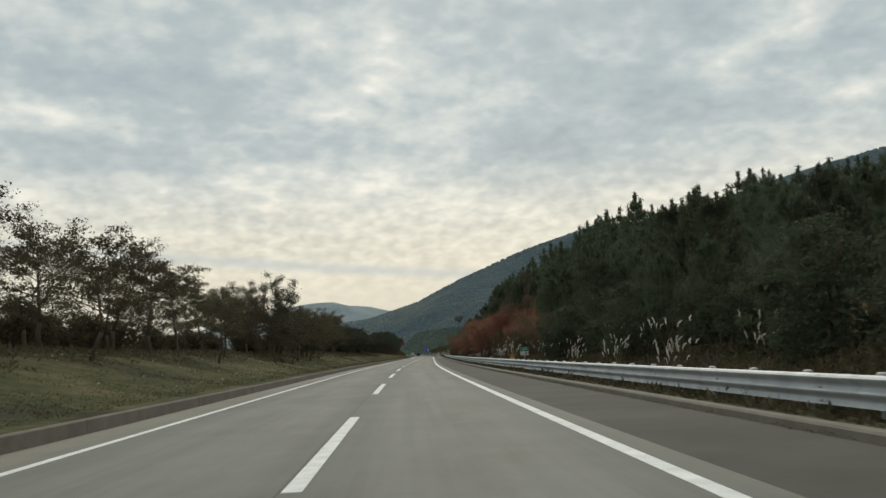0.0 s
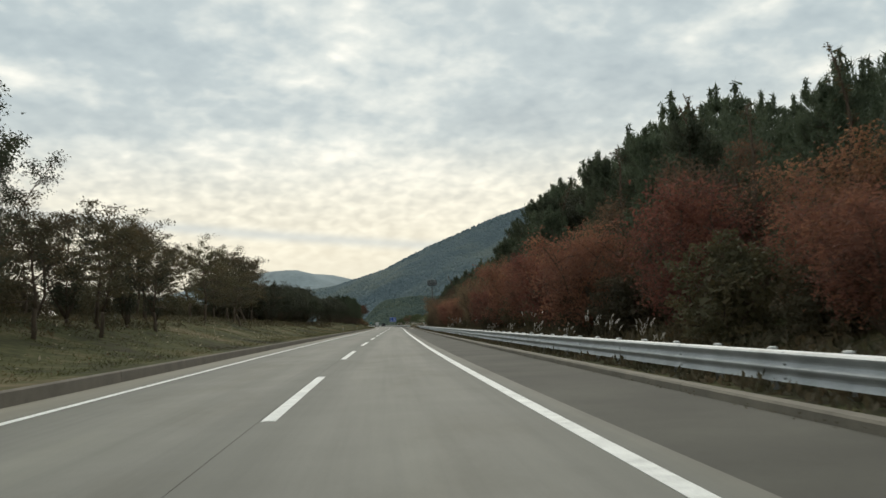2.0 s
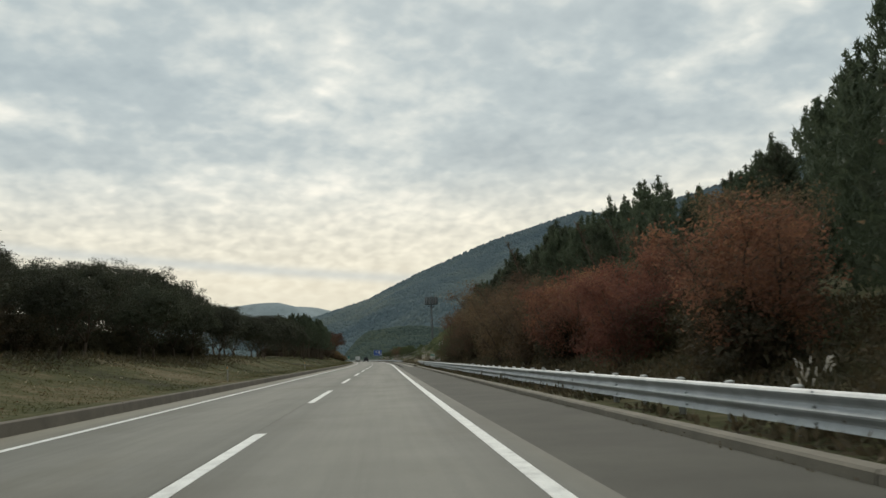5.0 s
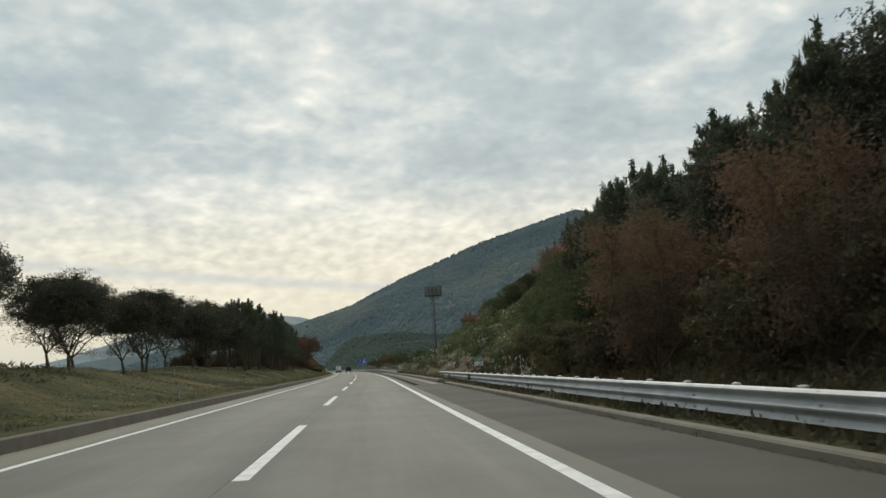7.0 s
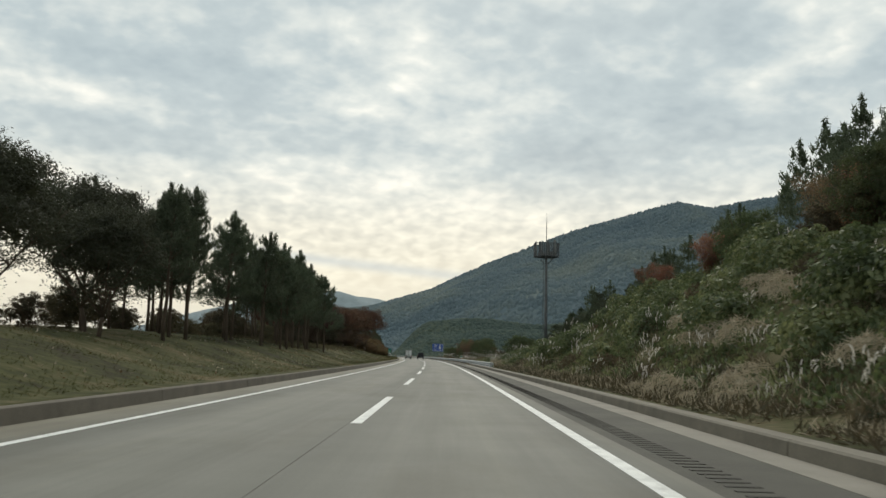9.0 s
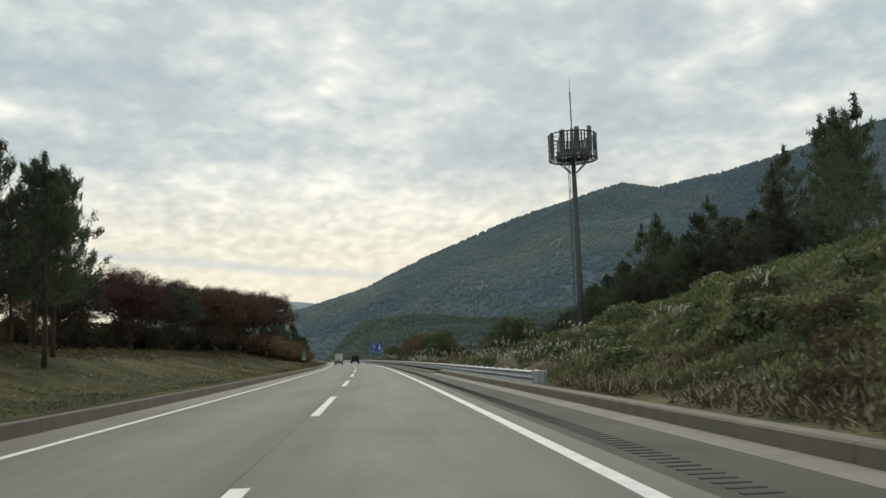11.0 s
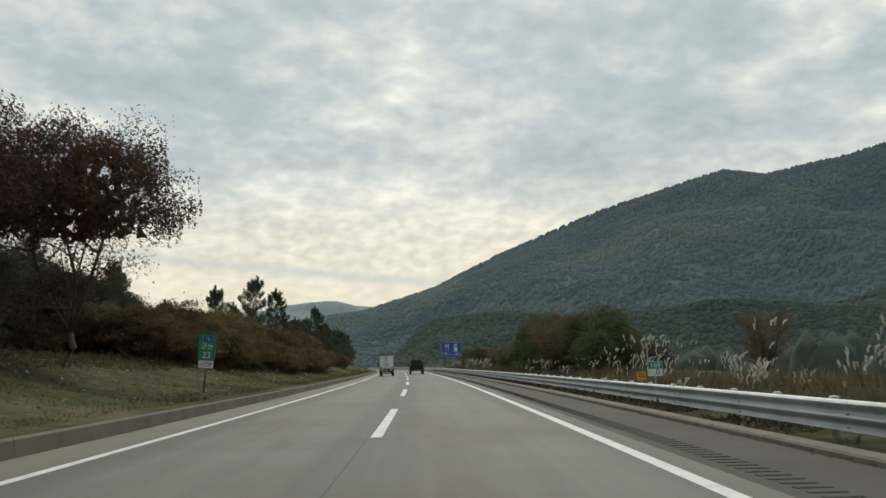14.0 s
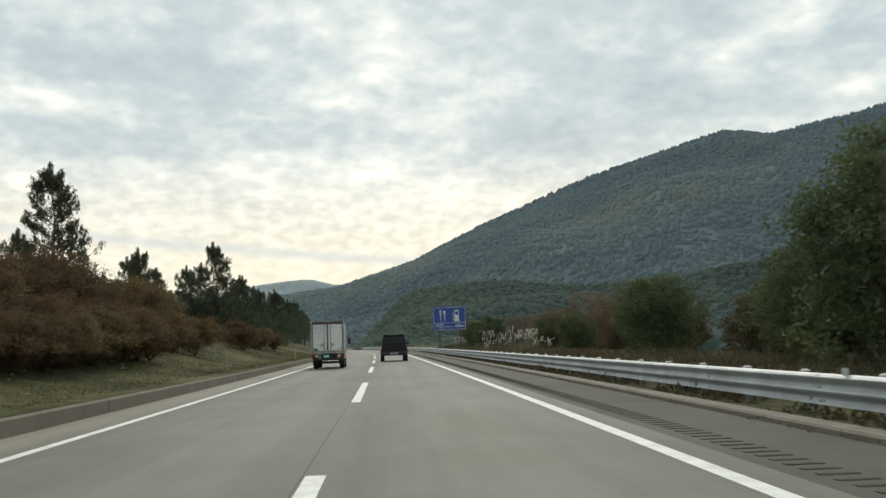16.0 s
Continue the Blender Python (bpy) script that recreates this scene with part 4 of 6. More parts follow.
for i in range(60):
    s = 62 + 178 * (i + R.uniform(-0.35, 0.35)) / 60
    d = (9.4, 11.0, 12.6)[i % 3] + R.uniform(-0.5, 0.5)
    red = (62 < s < 140) or (172 < s < 200)
    kind = MAPLE if (red and R.random() < 0.75) or (140 <= s <= 172 and R.random() < 0.45) else BROWN
    stand(kind, i, s, d, min(R.uniform(0.85, 1.2) * (0.62 + 0.38 * bump_between(s, 78, 92)), (1.17 + (hill_top(s, d) - 1.17) * R.uniform(0.7, 0.95) - ground_z(s, d)) / 4.9), R.uniform(0, 360), "shrubs on the slope")
for i, (s, d, k) in enumerate([(123, 15, 1.3), (131, 17, 1.35), (218, 13.5, 1.0), (226, 15, .85), (233, 13.5, .75), (240, 16, .95), (247, 17, .75), (247.5, 13.4, .95), (251, 14.5, .95), (257, 16, .72), (264, 17.5, .66), (268, 15.2, .62), (275, 17, .66), (284, 16.5, .7), (292, 16, .7), (303, 15.5, .65), (298, 18.5, .8), (310, 17, .6)]):
    stand(UMBRELLA if s < 255 or i % 3 == 1 else GREENBUSH, i, s, d, (hill_top(s, d) - ground_z(s, d)) / 8.3 if s < 255 else k * (0.75 if i % 3 == 1 else 1.0), R.uniform(0, 360), "trees on the slope")
for i, (s, d, k) in enumerate([(252, 14, .8), (262, 15, .9), (268, 16.5, .95), (275, 16, .9), (279, 19, 1.05), (288, 18.5, 1.0), (266, 21, 1.1), (276, 22, 1.1), (294, 16.5, .7), (300, 18, .8), (310, 16, .6), (318, 15, .5)]):
    stand(MAPLE if i % 3 else BROWN, i, s, d, k, R.uniform(0, 360), "shrubs on the slope")
for i, (s, d, k) in enumerate([(381, 19.5, .85), (384, 25.5, 1.05), (388, 27, 1.05), (391, 22.5, 1.0), (394, 28.5, 1.05), (396, 21.5, .9), (398, 25, 1.0), (402, 27, 1.0), (404, 23, .95), (408, 27.5, 1.0), (413, 27, 1.0), (366, 24, .9), (371, 21.5, .9), (375, 27, 1.0), (379, 22.5, .95), (383, 29, 1.05), (386, 24, 1.0), (389, 20.5, .9), (392, 31, 1.1), (395, 25.5, 1.0), (399, 29, 1.05), (401, 22.5, .95), (405, 26, 1.0), (410, 30, 1.05), (386, 34, 1.1)]):
    stand(PINE, 0 if i % 4 else 1, s, d, k * (0.76 if d < 25 else 0.66), R.uniform(0, 360), "hillside wood")

for i, (s, d, k) in enumerate([(256, 16, 1.0), (259, 18.5, 1.1), (263, 17.5, 1.0), (267, 19.5, 1.15), (271, 18, 1.0), (277, 20.5, 1.1), (283, 19.5, 1.0), (290, 20.5, 1.0), (261, 21.5, 1.2), (270, 22.5, 1.2)]):
    stand(BROWN if i % 3 else MAPLE, i, s, d, k, R.uniform(0, 360), "shrubs on the slope")
for i, (s, d, k) in enumerate([(243, 11.5, .95), (246, 10.2, .7), (248.5, 12.6, 1.1), (252, 10.8, .75), (255, 13.2, 1.0), (259, 12, .7)]):
    stand(GREENBUSH, i, s, d, k, R.uniform(0, 360), "bushes on the slope", "tall shrub overgrown with green vines")
for i, (s, d, k) in enumerate([(254, 17.5, .8), (262, 20, .85), (272, 21, .85), (281, 22, .8)]):
    stand(UMBRELLA, i, s, d, k, R.uniform(0, 360), "trees on the slope")
for i in range(18):
    stand(THICKET, i, 250 + 3.2 * (i + R.uniform(-0.4, 0.4)), 16.5 + R.uniform(-1.5, 3.5), R.uniform(0.5, 0.85), R.uniform(0, 360), "shrubs on the slope")

for i in range(30):
    stand(EVERGREEN, i, 364 + 1.6 * (i + R.uniform(-0.4, 0.4)), R.uniform(17.5, 27), R.uniform(0.6, 0.95), R.uniform(0, 360), "evergreens among the pines")

# ---- bushes along the open stretch ----
for i, (s, d, k) in enumerate([(401, 14.5, .95), (405, 16.5, .85), (463, 12.5, .7), (466, 14.5, .95), (470, 13.2, 1.0), (473, 15.5, 1.2), (476.5, 11.6, 1.1), (482, 12.2, .8), (480, 15, 1.15), (486, 14, .85), (498, 12.8, .82), (504, 14.5, .85), (515, 13, .55), (519, 14, .6), (533, 15, .7), (426, 22, .9), (440, 24, 1.0), (566, 14, .9), (575, 13, .8)]):
    stand(GREENBUSH, i, s, d, k, R.uniform(0, 360), "bushes by the guardrail")
for i, (s, d, k) in enumerate([(468, 10.5, .85), (472.5, 11.4, 1.0), (452, 20, .8), (506, 13, .8), (525, 14.5, .75), (540, 16, .8), (552, 15, .75), (418, 19, .8), (432, 20, .8)]):
    stand(BROWN, i, s, d, k, R.uniform(0, 360), "bushes by the guardrail")

# ---- silver grass ----
def pampas_patch(n, s0, s1, d0, d1, k0=0.8, k1=1.15):
    for i in range(n):
        stand(PAMPAS, R.randrange(4), R.uniform(s0, s1), d0 + (d1 - d0) * R.random() ** 1.4, R.uniform(k0, k1), R.uniform(-60, 60), "silver grass")


pampas_patch(9, 66, 80, 7.5, 9.2, 0.6, 0.95)
pampas_patch(20, 14, 60, 7.5, 9.0, 0.5, 0.8)
pampas_patch(16, 70, 180, 7.3, 8.6, 0.45, 0.7)
pampas_patch(12, 240, 262, 7.4, 8.6, 0.45, 0.65)
pampas_patch(44, 258, 300, 7.0, 13.5, 0.4, 0.8)
pampas_patch(22, 300, 345, 7.0, 12.0, 0.55, 0.85)
pampas_patch(46, 345, 400, 7.3, 11.5, 0.4, 0.8)
pampas_patch(8, 400, 416, 7.4, 10.0, 0.4, 0.65)
pampas_patch(15, 416, 426, 7.2, 9.4, 0.4, 0.8)
pampas_patch(12, 428, 437, 7.6, 9.5, 0.6, 0.9)
pampas_patch(12, 437, 470, 7.4, 9.5, 0.45, 0.75)
pampas_patch(18, 500, 560, 8.0, 11.0, 0.6, 0.95)
pampas_patch(14, 450, 520, -15, -13.5, 0.8, 1.1)

# ---- low cover: grass, weeds and creepers ----
COVER = np.random.default_rng(11)


class Sheet:
    """A smooth function sampled on a half-metre grid along and across the road."""

    def __init__(self, f, d0, d1):
        self.d0 = d0
        self.v = np.array([[f(0.5 * i, d0 + 0.5 * j) for j in range(int((d1 - d0) * 2) + 2)] for i in range(1201)])

    def at(self, s, d):
        a, b = s * 2, (d - self.d0) * 2
        i, j = np.clip(a.astype(int), 0, 1199), np.clip(b.astype(int), 0, self.v.shape[1] - 2)
        u, w, v = a - i, b - j, self.v
        return (v[i, j] * (1 - u) + v[i + 1, j] * u) * (1 - w) + (v[i, j + 1] * (1 - u) + v[i + 1, j + 1] * u) * w


def patches(s, d):
    return noise.noise((s * 0.35, d * 0.35, 21.0))


def heights(s, d):
    return noise.noise((s * 0.5, d * 0.5, 2.0))


SHEETS = {side: [Sheet(f, d0, d1) for f in (ground_z, patches, heights)] for side, d0, d1 in ((-1, -20.0, -5.05), (1, 6.3, 20.5))}


def cover(name, n, s0, s1, d0, d1, tall, wide, mat, label, lift=0.0, upright=1.0, spread=0.35, skew=1.0):
    s = COVER.uniform(s0, s1, n)
    d = d0 + (d1 - d0) * COVER.uniform(0, 1, n) ** skew
    level, patchy, high = SHEETS[-1 if d0 < 0 else 1]
    keep = patchy.at(s, d) > -0.35
    s, d = s[keep], d[keep]
    a = np.interp(s, S_FINE, HEAD)
    z = np.where(np.abs(d) < 6.3, 0.0, level.at(s, d)) if d0 > 0 else level.at(s, d)
    p = np.stack([np.interp(s, S_FINE, ROAD_X) + d * np.cos(a), np.interp(s, S_FINE, ROAD_Y) + d * np.sin(a), z], axis=1)
    k = COVER.uniform(0.5, 1.3, (len(p), 1)) * (0.75 + 0.8 * (high.at(s, d) + 0.3)).clip(0.3, 1.6)[:, None]
    up = np.array([[0, 0, 1.0]]) * upright + COVER.normal(size=(len(p), 3)) * spread
    q = leaves(COVER, p + np.array([0, 0, lift]) + up * tall * 0.4 * k, tall * 0.5, wide, up, 0.15)
    ob = new(name, fast_mesh(name, q, mat))
    return tagged(ob, label, "grass", kind="stuff")


cover("bank_grass", 110000, 8, 250, -5.3, -14, 0.10, 0.008, GRASS, "short mown green and straw grass on the bank", upright=0.6, spread=0.7, skew=1.3)
cover("bank_grass", 130000, 250, 560, -5.3, -13, 0.10, 0.008, GRASS, "short mown green and straw grass on the bank", upright=0.6, spread=0.7, skew=1.3)
cover("dry_tufts", 2500, 8, 560, -5.4, -16, 0.16, 0.010, STRAW, "dry straw tufts among the grass", spread=0.6)
cover("fallen_leaves", 5000, 8, 560, -5.4, -17, 0.07, 0.028, LEAF_RUST, "brown fallen leaves on the grass bank", lift=0.03, upright=0.1, spread=1.0)
cover("undergrowth", 48000, 25, 245, -9.8, -18, 0.22, 0.032, LEAF_OLIVE, "dark low undergrowth beneath the trees", lift=0.1, upright=0.5, spread=0.9, skew=0.7)
cover("undergrowth", 34000, 330, 470, -10.5, -18, 0.22, 0.032, LEAF_OLIVE, "dark low undergrowth beneath the trees", lift=0.1, upright=0.5, spread=0.9, skew=0.7)
cover("debris", 2600, 8, 520, -6.5, -14, 0.14, 0.03, PALE_STRAW, "pale dry stalks and debris lying on the bank", lift=0.03, upright=0.15, spread=1.0)
cover("weeds", 70000, 5, 262, 6.95, 11.5, 0.34, 0.014, WEED, "dark weeds and brown grass under the guardrail", spread=0.5, skew=1.5)
cover("litter", 20000, 5, 262, 6.32, 7.1, 0.14, 0.03, WEED, "dark leaf litter under the guardrail", spread=0.9)
cover("litter", 14000, 381, 580, 6.05, 6.8, 0.14, 0.03, WEED, "dark leaf litter under the guardrail", spread=0.9)
cover("weeds", 45000, 381, 580, 6.75, 12.5, 0.36, 0.014, WEED, "brown weeds and dry grass under the guardrail", spread=0.5, skew=1.5)
cover("grit", 2500, 5, 262, 5.86, 5.97, 0.03, 0.012, WEED, "dark grit and leaf litter along the kerb foot", lift=0.01, spread=1.5)
cover("grit", 2500, 381, 580, 5.50, 5.61, 0.03, 0.012, WEED, "dark grit and leaf litter along the kerb foot", lift=0.01, spread=1.5)
cover("dry_grass", 13000, 345, 440, 7.2, 11.5, 0.45, 0.016, STRAW, "tall dry straw-coloured grass behind the guardrail", spread=0.35)
cover("dry_grass", 12000, 262, 345, 6.5, 8.6, 0.24, 0.010, PALE_STRAW, "bleached fallen grass at the foot of the slope", spread=1.2)
cover("weeds", 30000, 262, 345, 6.4, 9.5, 0.26, 0.014, WEED, "dark weeds at the foot of the slope", spread=0.8)
cover("creepers", 150000, 240, 395, 7.6, 20, 0.15, 0.05, LEAF_VINE, "broad green creeper leaves over the slope", lift=0.15, upright=0.5, spread=0.9)
cover("undergrowth", 130000, 8, 262, 8.0, 16, 0.20, 0.03, LEAF_OLIVE, "dense dark undergrowth between the trees", lift=0.3, upright=0.5, spread=0.9)


def heaps(name, n, s0, s1, d0, d1, r0, r1, dense, long, wide, lie, mat, label, category):
    """Humps of leaves or stems over hidden shrubs; lie: 0 along the hump, 1 any way."""
    q = []
    for _ in range(n):
        s, d = COVER.uniform(s0, s1), COVER.uniform(d0, d1)
        r = COVER.uniform(r0, r1)
        k = int(dense * r * r)
        w = unit(COVER.normal(size=(k, 3)) + np.array([0, 0, 0.7]))
        w[:, 2] = np.abs(w[:, 2])
        lump = 1 + 0.16 * np.sin(5 * w[:, :1] + s) * np.sin(4 * w[:, 1:2] + d)
        c = np.array(rp(s, d, ground_z(s, d) - 0.1)) + w * np.array([r, r, r * 0.8]) * COVER.uniform(0.78, 1.06, (k, 1)) * lump
        q.append(leaves(COVER, c, long, wide, unit(np.cross(w, COVER.normal(size=(k, 3)))), 0.3 + lie))
    tagged(new(name, fast_mesh(name, np.concatenate(q), mat)), label, category, kind="stuff")


heaps("creeper_mounds", 120, 244, 330, 8.6, 19, 0.6, 1.7, 620, 0.085, 0.052, 0.0, LEAF_VINE, "green creepers heaped over hidden shrubs", "creeper")
heaps("creeper_mounds", 60, 320, 392, 8.6, 15, 0.5, 1.2, 680, 0.085, 0.052, 0.0, LEAF_VINE, "green creepers heaped over hidden shrubs", "creeper")
heaps("creeper_mounds", 44, 345, 396, 7.6, 11.5, 0.5, 1.1, 640, 0.085, 0.052, 0.0, LEAF_VINE, "green creepers heaped over hidden shrubs", "creeper")
heaps("dry_grass_heaps", 26, 350, 400, 7.2, 10.5, 0.4, 0.9, 800, 0.15, 0.010, 0.3, PALE_STRAW, "bleached dry grass heaped behind the guardrail", "grass")
heaps("dry_grass_heaps", 46, 258, 300, 7.0, 12.5, 0.35, 0.95, 900, 0.16, 0.010, 0.3, PALE_STRAW, "bleached dry grass heaped on the slope", "grass")
heaps("brown_fern_heaps", 40, 250, 345, 7.2, 13, 0.4, 1.0, 800, 0.10, 0.030, 0.4, WEED, "brown withered ferns on the slope", "grass")


# ---- far woods on the slopes ----
def tree_cones(name, places, wide, mat, label, seed):
    """Small crowns of the given heights, seen far off only."""
    rng = np.random.default_rng(seed)
    v, f = [], []
    for x, y, z, tall in places:
        h, w, a0 = tall * rng.uniform(0.6, 1.35), wide * rng.uniform(0.7, 1.3), rng.uniform(0, 6)
        k = len(v)
        v += [(x + w * math.cos(a0 + a) * rng.uniform(0.8, 1.2), y + w * math.sin(a0 + a) * rng.uniform(0.8, 1.2), z - 0.4) for a in (0, 1.257, 2.513, 3.77, 5.027)]
        v += [(x + w * 0.7 * math.cos(a0 + a), y + w * 0.7 * math.sin(a0 + a), z + h * rng.uniform(0.55, 0.75)) for a in (0.6, 1.857, 3.113, 4.37, 5.627)]
        v.append((x, y, z + h))
        for j in range(5):
            f += [(k + j, k + (j + 1) % 5, k + 5 + j), (k + (j + 1) % 5, k + 5 + (j + 1) % 5, k + 5 + j), (k + 5 + j, k + 5 + (j + 1) % 5, k + 10)]
    b = Shape()
    b.v, b.f = v, f
    return solid(name, b, mat, True, label=label, category="woods", kind="stuff")


FAR_SCALE = Matrix.Translation((-1.8, -91.8, -0.2)) @ Matrix.Diagonal((1.2, 1.2, 1.2, 1))


# ---- the mountain ----
def ridge_line(x):
    return float(np.interp(x, [-440, -200, -36, 20, 67, 113, 143, 183, 222, 246, 295, 350, 420, 600, 900, 1400], [6, 30, 49, 64, 86, 105, 116, 127, 138, 131, 138, 153, 171, 205, 235, 200]))


def mountain_z(x, y):
    back = 1020 - 0.35 * (x - 225) if x < 225 else 1020 - 0.55 * (x - 225)
    e = (y - back) / (360 if y < back else 380)
    top = ridge_line(x)
    z = top * (1 - min(1.5, abs(e)) ** 1.25) - 6
    spur = noise.noise((x * 0.011 + 0.004 * y, y * 0.0025, 6.0)) + 0.5 * noise.noise((x * 0.027 - 0.006 * y, y * 0.005, 8.0))
    z += spur * 17 * min(1, top / 60) * min(1, max(0, abs(e) * 2.2 - 0.05)) * (1 - bump_between(abs(e), 0.9, 1.3))
    z += (noise.noise((x * 0.012, y * 0.012, 0)) * 9 + noise.noise((x * 0.05, y * 0.05, 4)) * 1.2) * min(1, top / 60) * min(1, abs(e) * 3 + 0.1)
    return z


def make_mountain():
    m = Shape()
    nx, ny = 240, 70
    verts = []
    for j in range(ny + 1):
        v = j / ny
        for i in range(nx + 1):
            x = -440 + 1700 * i / nx
            back = 1020 - 0.35 * (x - 225) if x < 225 else 1020 - 0.55 * (x - 225)
            y = back - 520 + v * 900
            verts.append((x, y, mountain_z(x, y)))
    w = nx + 1
    m.add(verts, [(j * w + i, j * w + i + 1, (j + 1) * w + i + 1, (j + 1) * w + i) for j in range(ny) for i in range(nx)])
    solid("mountain", m, HAZED_SLOPE, True, label="long wooded mountain slope, grey haze put into its colour", category="mountain", kind="structure").matrix_world = FAR_SCALE


make_mountain()


rng_far = np.random.default_rng(5)
spots = []
for i in range(42000):
    x = rng_far.uniform(-150, 520)
    back = 1020 - 0.35 * (x - 225) if x < 225 else 1020 - 0.55 * (x - 225)
    y = back + 6 - 350 * rng_far.uniform(0, 1) ** 1.3
    spots.append((x, y, mountain_z(x, y) - 0.8, 2.3 + 1.2 * bump_between(y, back - 22, back)))
tree_cones("mountain_woods", spots, 1.8, HAZED_FOREST, "grey green woods covering the mountain, haze put into their colour", 6).matrix_world = FAR_SCALE


def hill(name, x0, x1, y0, y1, height, cx, cy, wx, wy, mat, label):
    m = Shape()
    nx, ny = 60, 30
    verts = []
    for j in range(ny + 1):
        for i in range(nx + 1):
            x, y = x0 + (x1 - x0) * i / nx, y0 + (y1 - y0) * j / ny
            e = ((x - cx) / wx) ** 2 + ((y - cy) / wy) ** 2
            z = height * math.exp(-e) - 4 + noise.noise((x * 4 / wx, y * 4 / wy, 1)) * height * 0.13 * math.exp(-e)
            verts.append((x, y, z))
    w = nx + 1
    m.add(verts, [(j * w + i, j * w + i + 1, (j + 1) * w + i + 1, (j + 1) * w + i) for j in range(ny) for i in range(nx)])
    solid(name, m, mat, True, label=label, category="hill", kind="structure")
    return lambda x, y: height * math.exp(-((x - cx) / wx) ** 2 - ((y - cy) / wy) ** 2) - 4


hill("far_hill", -1400, 700, 2300, 3300, 175, -260, 2800, 520, 380, FAR_HILL, "hill far down the valley, pale blue haze put into its colour")
def low_z(x, y):
    """A low wooded ridge to the right of the road, falling off towards it."""
    top = 25 * bump_between(x, -14, 16) + 9 * bump_between(x, 110, 260) + 4 * noise.noise((x * 0.02, 2.0, 5.0)) * bump_between(x, 0, 40)
    return top * math.exp(-((y - 800 + 0.25 * x) / 85) ** 2) - 4 + 2.5 * noise.noise((x * 0.03, y * 0.03, 1.0))


low = Shape()
low.add([(-20 + 10.5 * i, 560 + 14 * j, low_z(-20 + 10.5 * i, 560 + 14 * j)) for j in range(31) for i in range(55)],
        [(j * 55 + i, j * 55 + i + 1, (j + 1) * 55 + i + 1, (j + 1) * 55 + i) for j in range(30) for i in range(54)])
solid("foothill", low, NEAR_FOREST, True, label="dark wooded foothill before the mountain", category="hill", kind="structure")
spots = []
for _ in range(22000):
    x = -12 + 400 * rng_far.uniform(0, 1) ** 1.3
    y = 800 - 0.25 * x + rng_far.uniform(-170, 20)
    spots.append((x, y, low_z(x, y) - 0.6, 1.7))
for _ in range(3500):
    a, b = rng_far.uniform(430, 720), 24 + 130 * rng_far.uniform(0, 1) ** 1.4
    spots.append((*rp(a, b, ground_z(a, b) - 0.5), 3.0))
tree_cones("foothill_woods", spots, 1.6, NEAR_FOREST, "dark green woods on the foothill", 8)

def plate(x0, x1, z0, z1, y=0.0, thick=0.02, r=0.02):
    """A board with rounded corners that faces -y."""
    b = Shape()
    pts = []
    for cx, cz, a0 in ((x1 - r, z1 - r, 0), (x0 + r, z1 - r, 90), (x0 + r, z0 + r, 180), (x1 - r, z0 + r, 270)):
        pts += [(cx + r * math.cos(radians(a0 + q)), cz + r * math.sin(radians(a0 + q))) for q in (0, 30, 60, 90)]
    n = len(pts)
    b.add([(px, y, pz) for px, pz in pts] + [(px, y + thick, pz) for px, pz in pts], [tuple(range(n))[::-1], tuple(range(n, 2 * n))] + [(i, (i + 1) % n, n + (i + 1) % n, n + i) for i in range(n)])
    return b


# ---- guardrails ----
RAIL = [(0.0, 1.0), (-0.05, 0.955), (-0.078, 0.89), (-0.072, 0.83), (-0.016, 0.68), (-0.012, 0.62), (-0.032, 0.55), (-0.078, 0.45), (-0.074, 0.39), (-0.016, 0.25), (-0.012, 0.19), (-0.035, 0.11), (-0.062, 0.0)]  # out, share of the beam's height


def rail_post():
    b = Shape()
    b.tube([(0, 0, -0.8), (0, 0, -0.005)], 0.057, 10)
    c = Shape()
    c.tube([(0, 0, -0.015), (0, 0, 0.018), (0, 0, 0.03)], [0.068, 0.066, 0.04], 10)
    k = Shape()
    k.box(-0.12, -0.04, -0.04, 0.04, -0.33, -0.08)
    return b.mesh("post", STEEL, True), c.mesh("cap", PALE_STEEL, True), k.mesh("bracket", STEEL)


POST_MESH, CAP_MESH, BRACKET_MESH = rail_post()


def guardrail(s0, s1, d, low, high):
    base = new("guardrail")
    base.matrix_world = at_road(s0, d)
    tagged(base, "long galvanised steel guardrail on short posts", "guardrail", kind="structure")
    inv = base.matrix_world.inverted()
    a = s0
    while a < s1:
        e = min(s1, a + 4.0)
        b = Shape()
        b.sweep([(d + x, low + (high - low) * z) for x, z in RAIL] + [(d + 0.004 + x, low + (high - low) * z) for x, z in RAIL[::-1]], a - 0.02, e, 2.0)
        for q in (0.93, 0.55, 0.12):
            x, y, z = rp(e - 0.12, d - 0.03, low + (high - low) * q)
            b.tube([(x, y, z), tuple(np.array((x, y, z)) + 0.035 * np.array((-math.cos(heading(e)), -math.sin(heading(e)), 0)))], 0.018, 6)
        b.v = [tuple(inv @ Vector(p)) for p in b.v]
        beam = part("beam", b, STEEL, base)
        a = e
    s = s0 + 0.6
    while s < s1:
        m = inv @ at_road(s, d + 0.13, high)
        for name, me in (("post", POST_MESH), ("cap", CAP_MESH), ("bracket", BRACKET_MESH)):
            o = part(name, me, None, base)
            o.matrix_basis = m
        s += 2.0
    return base


RAIL_A = guardrail(-14.0, 273.0, 6.68, 0.25, 0.655)
RAIL_B = guardrail(347.0, 764.0, 6.38, 0.20, 0.603)

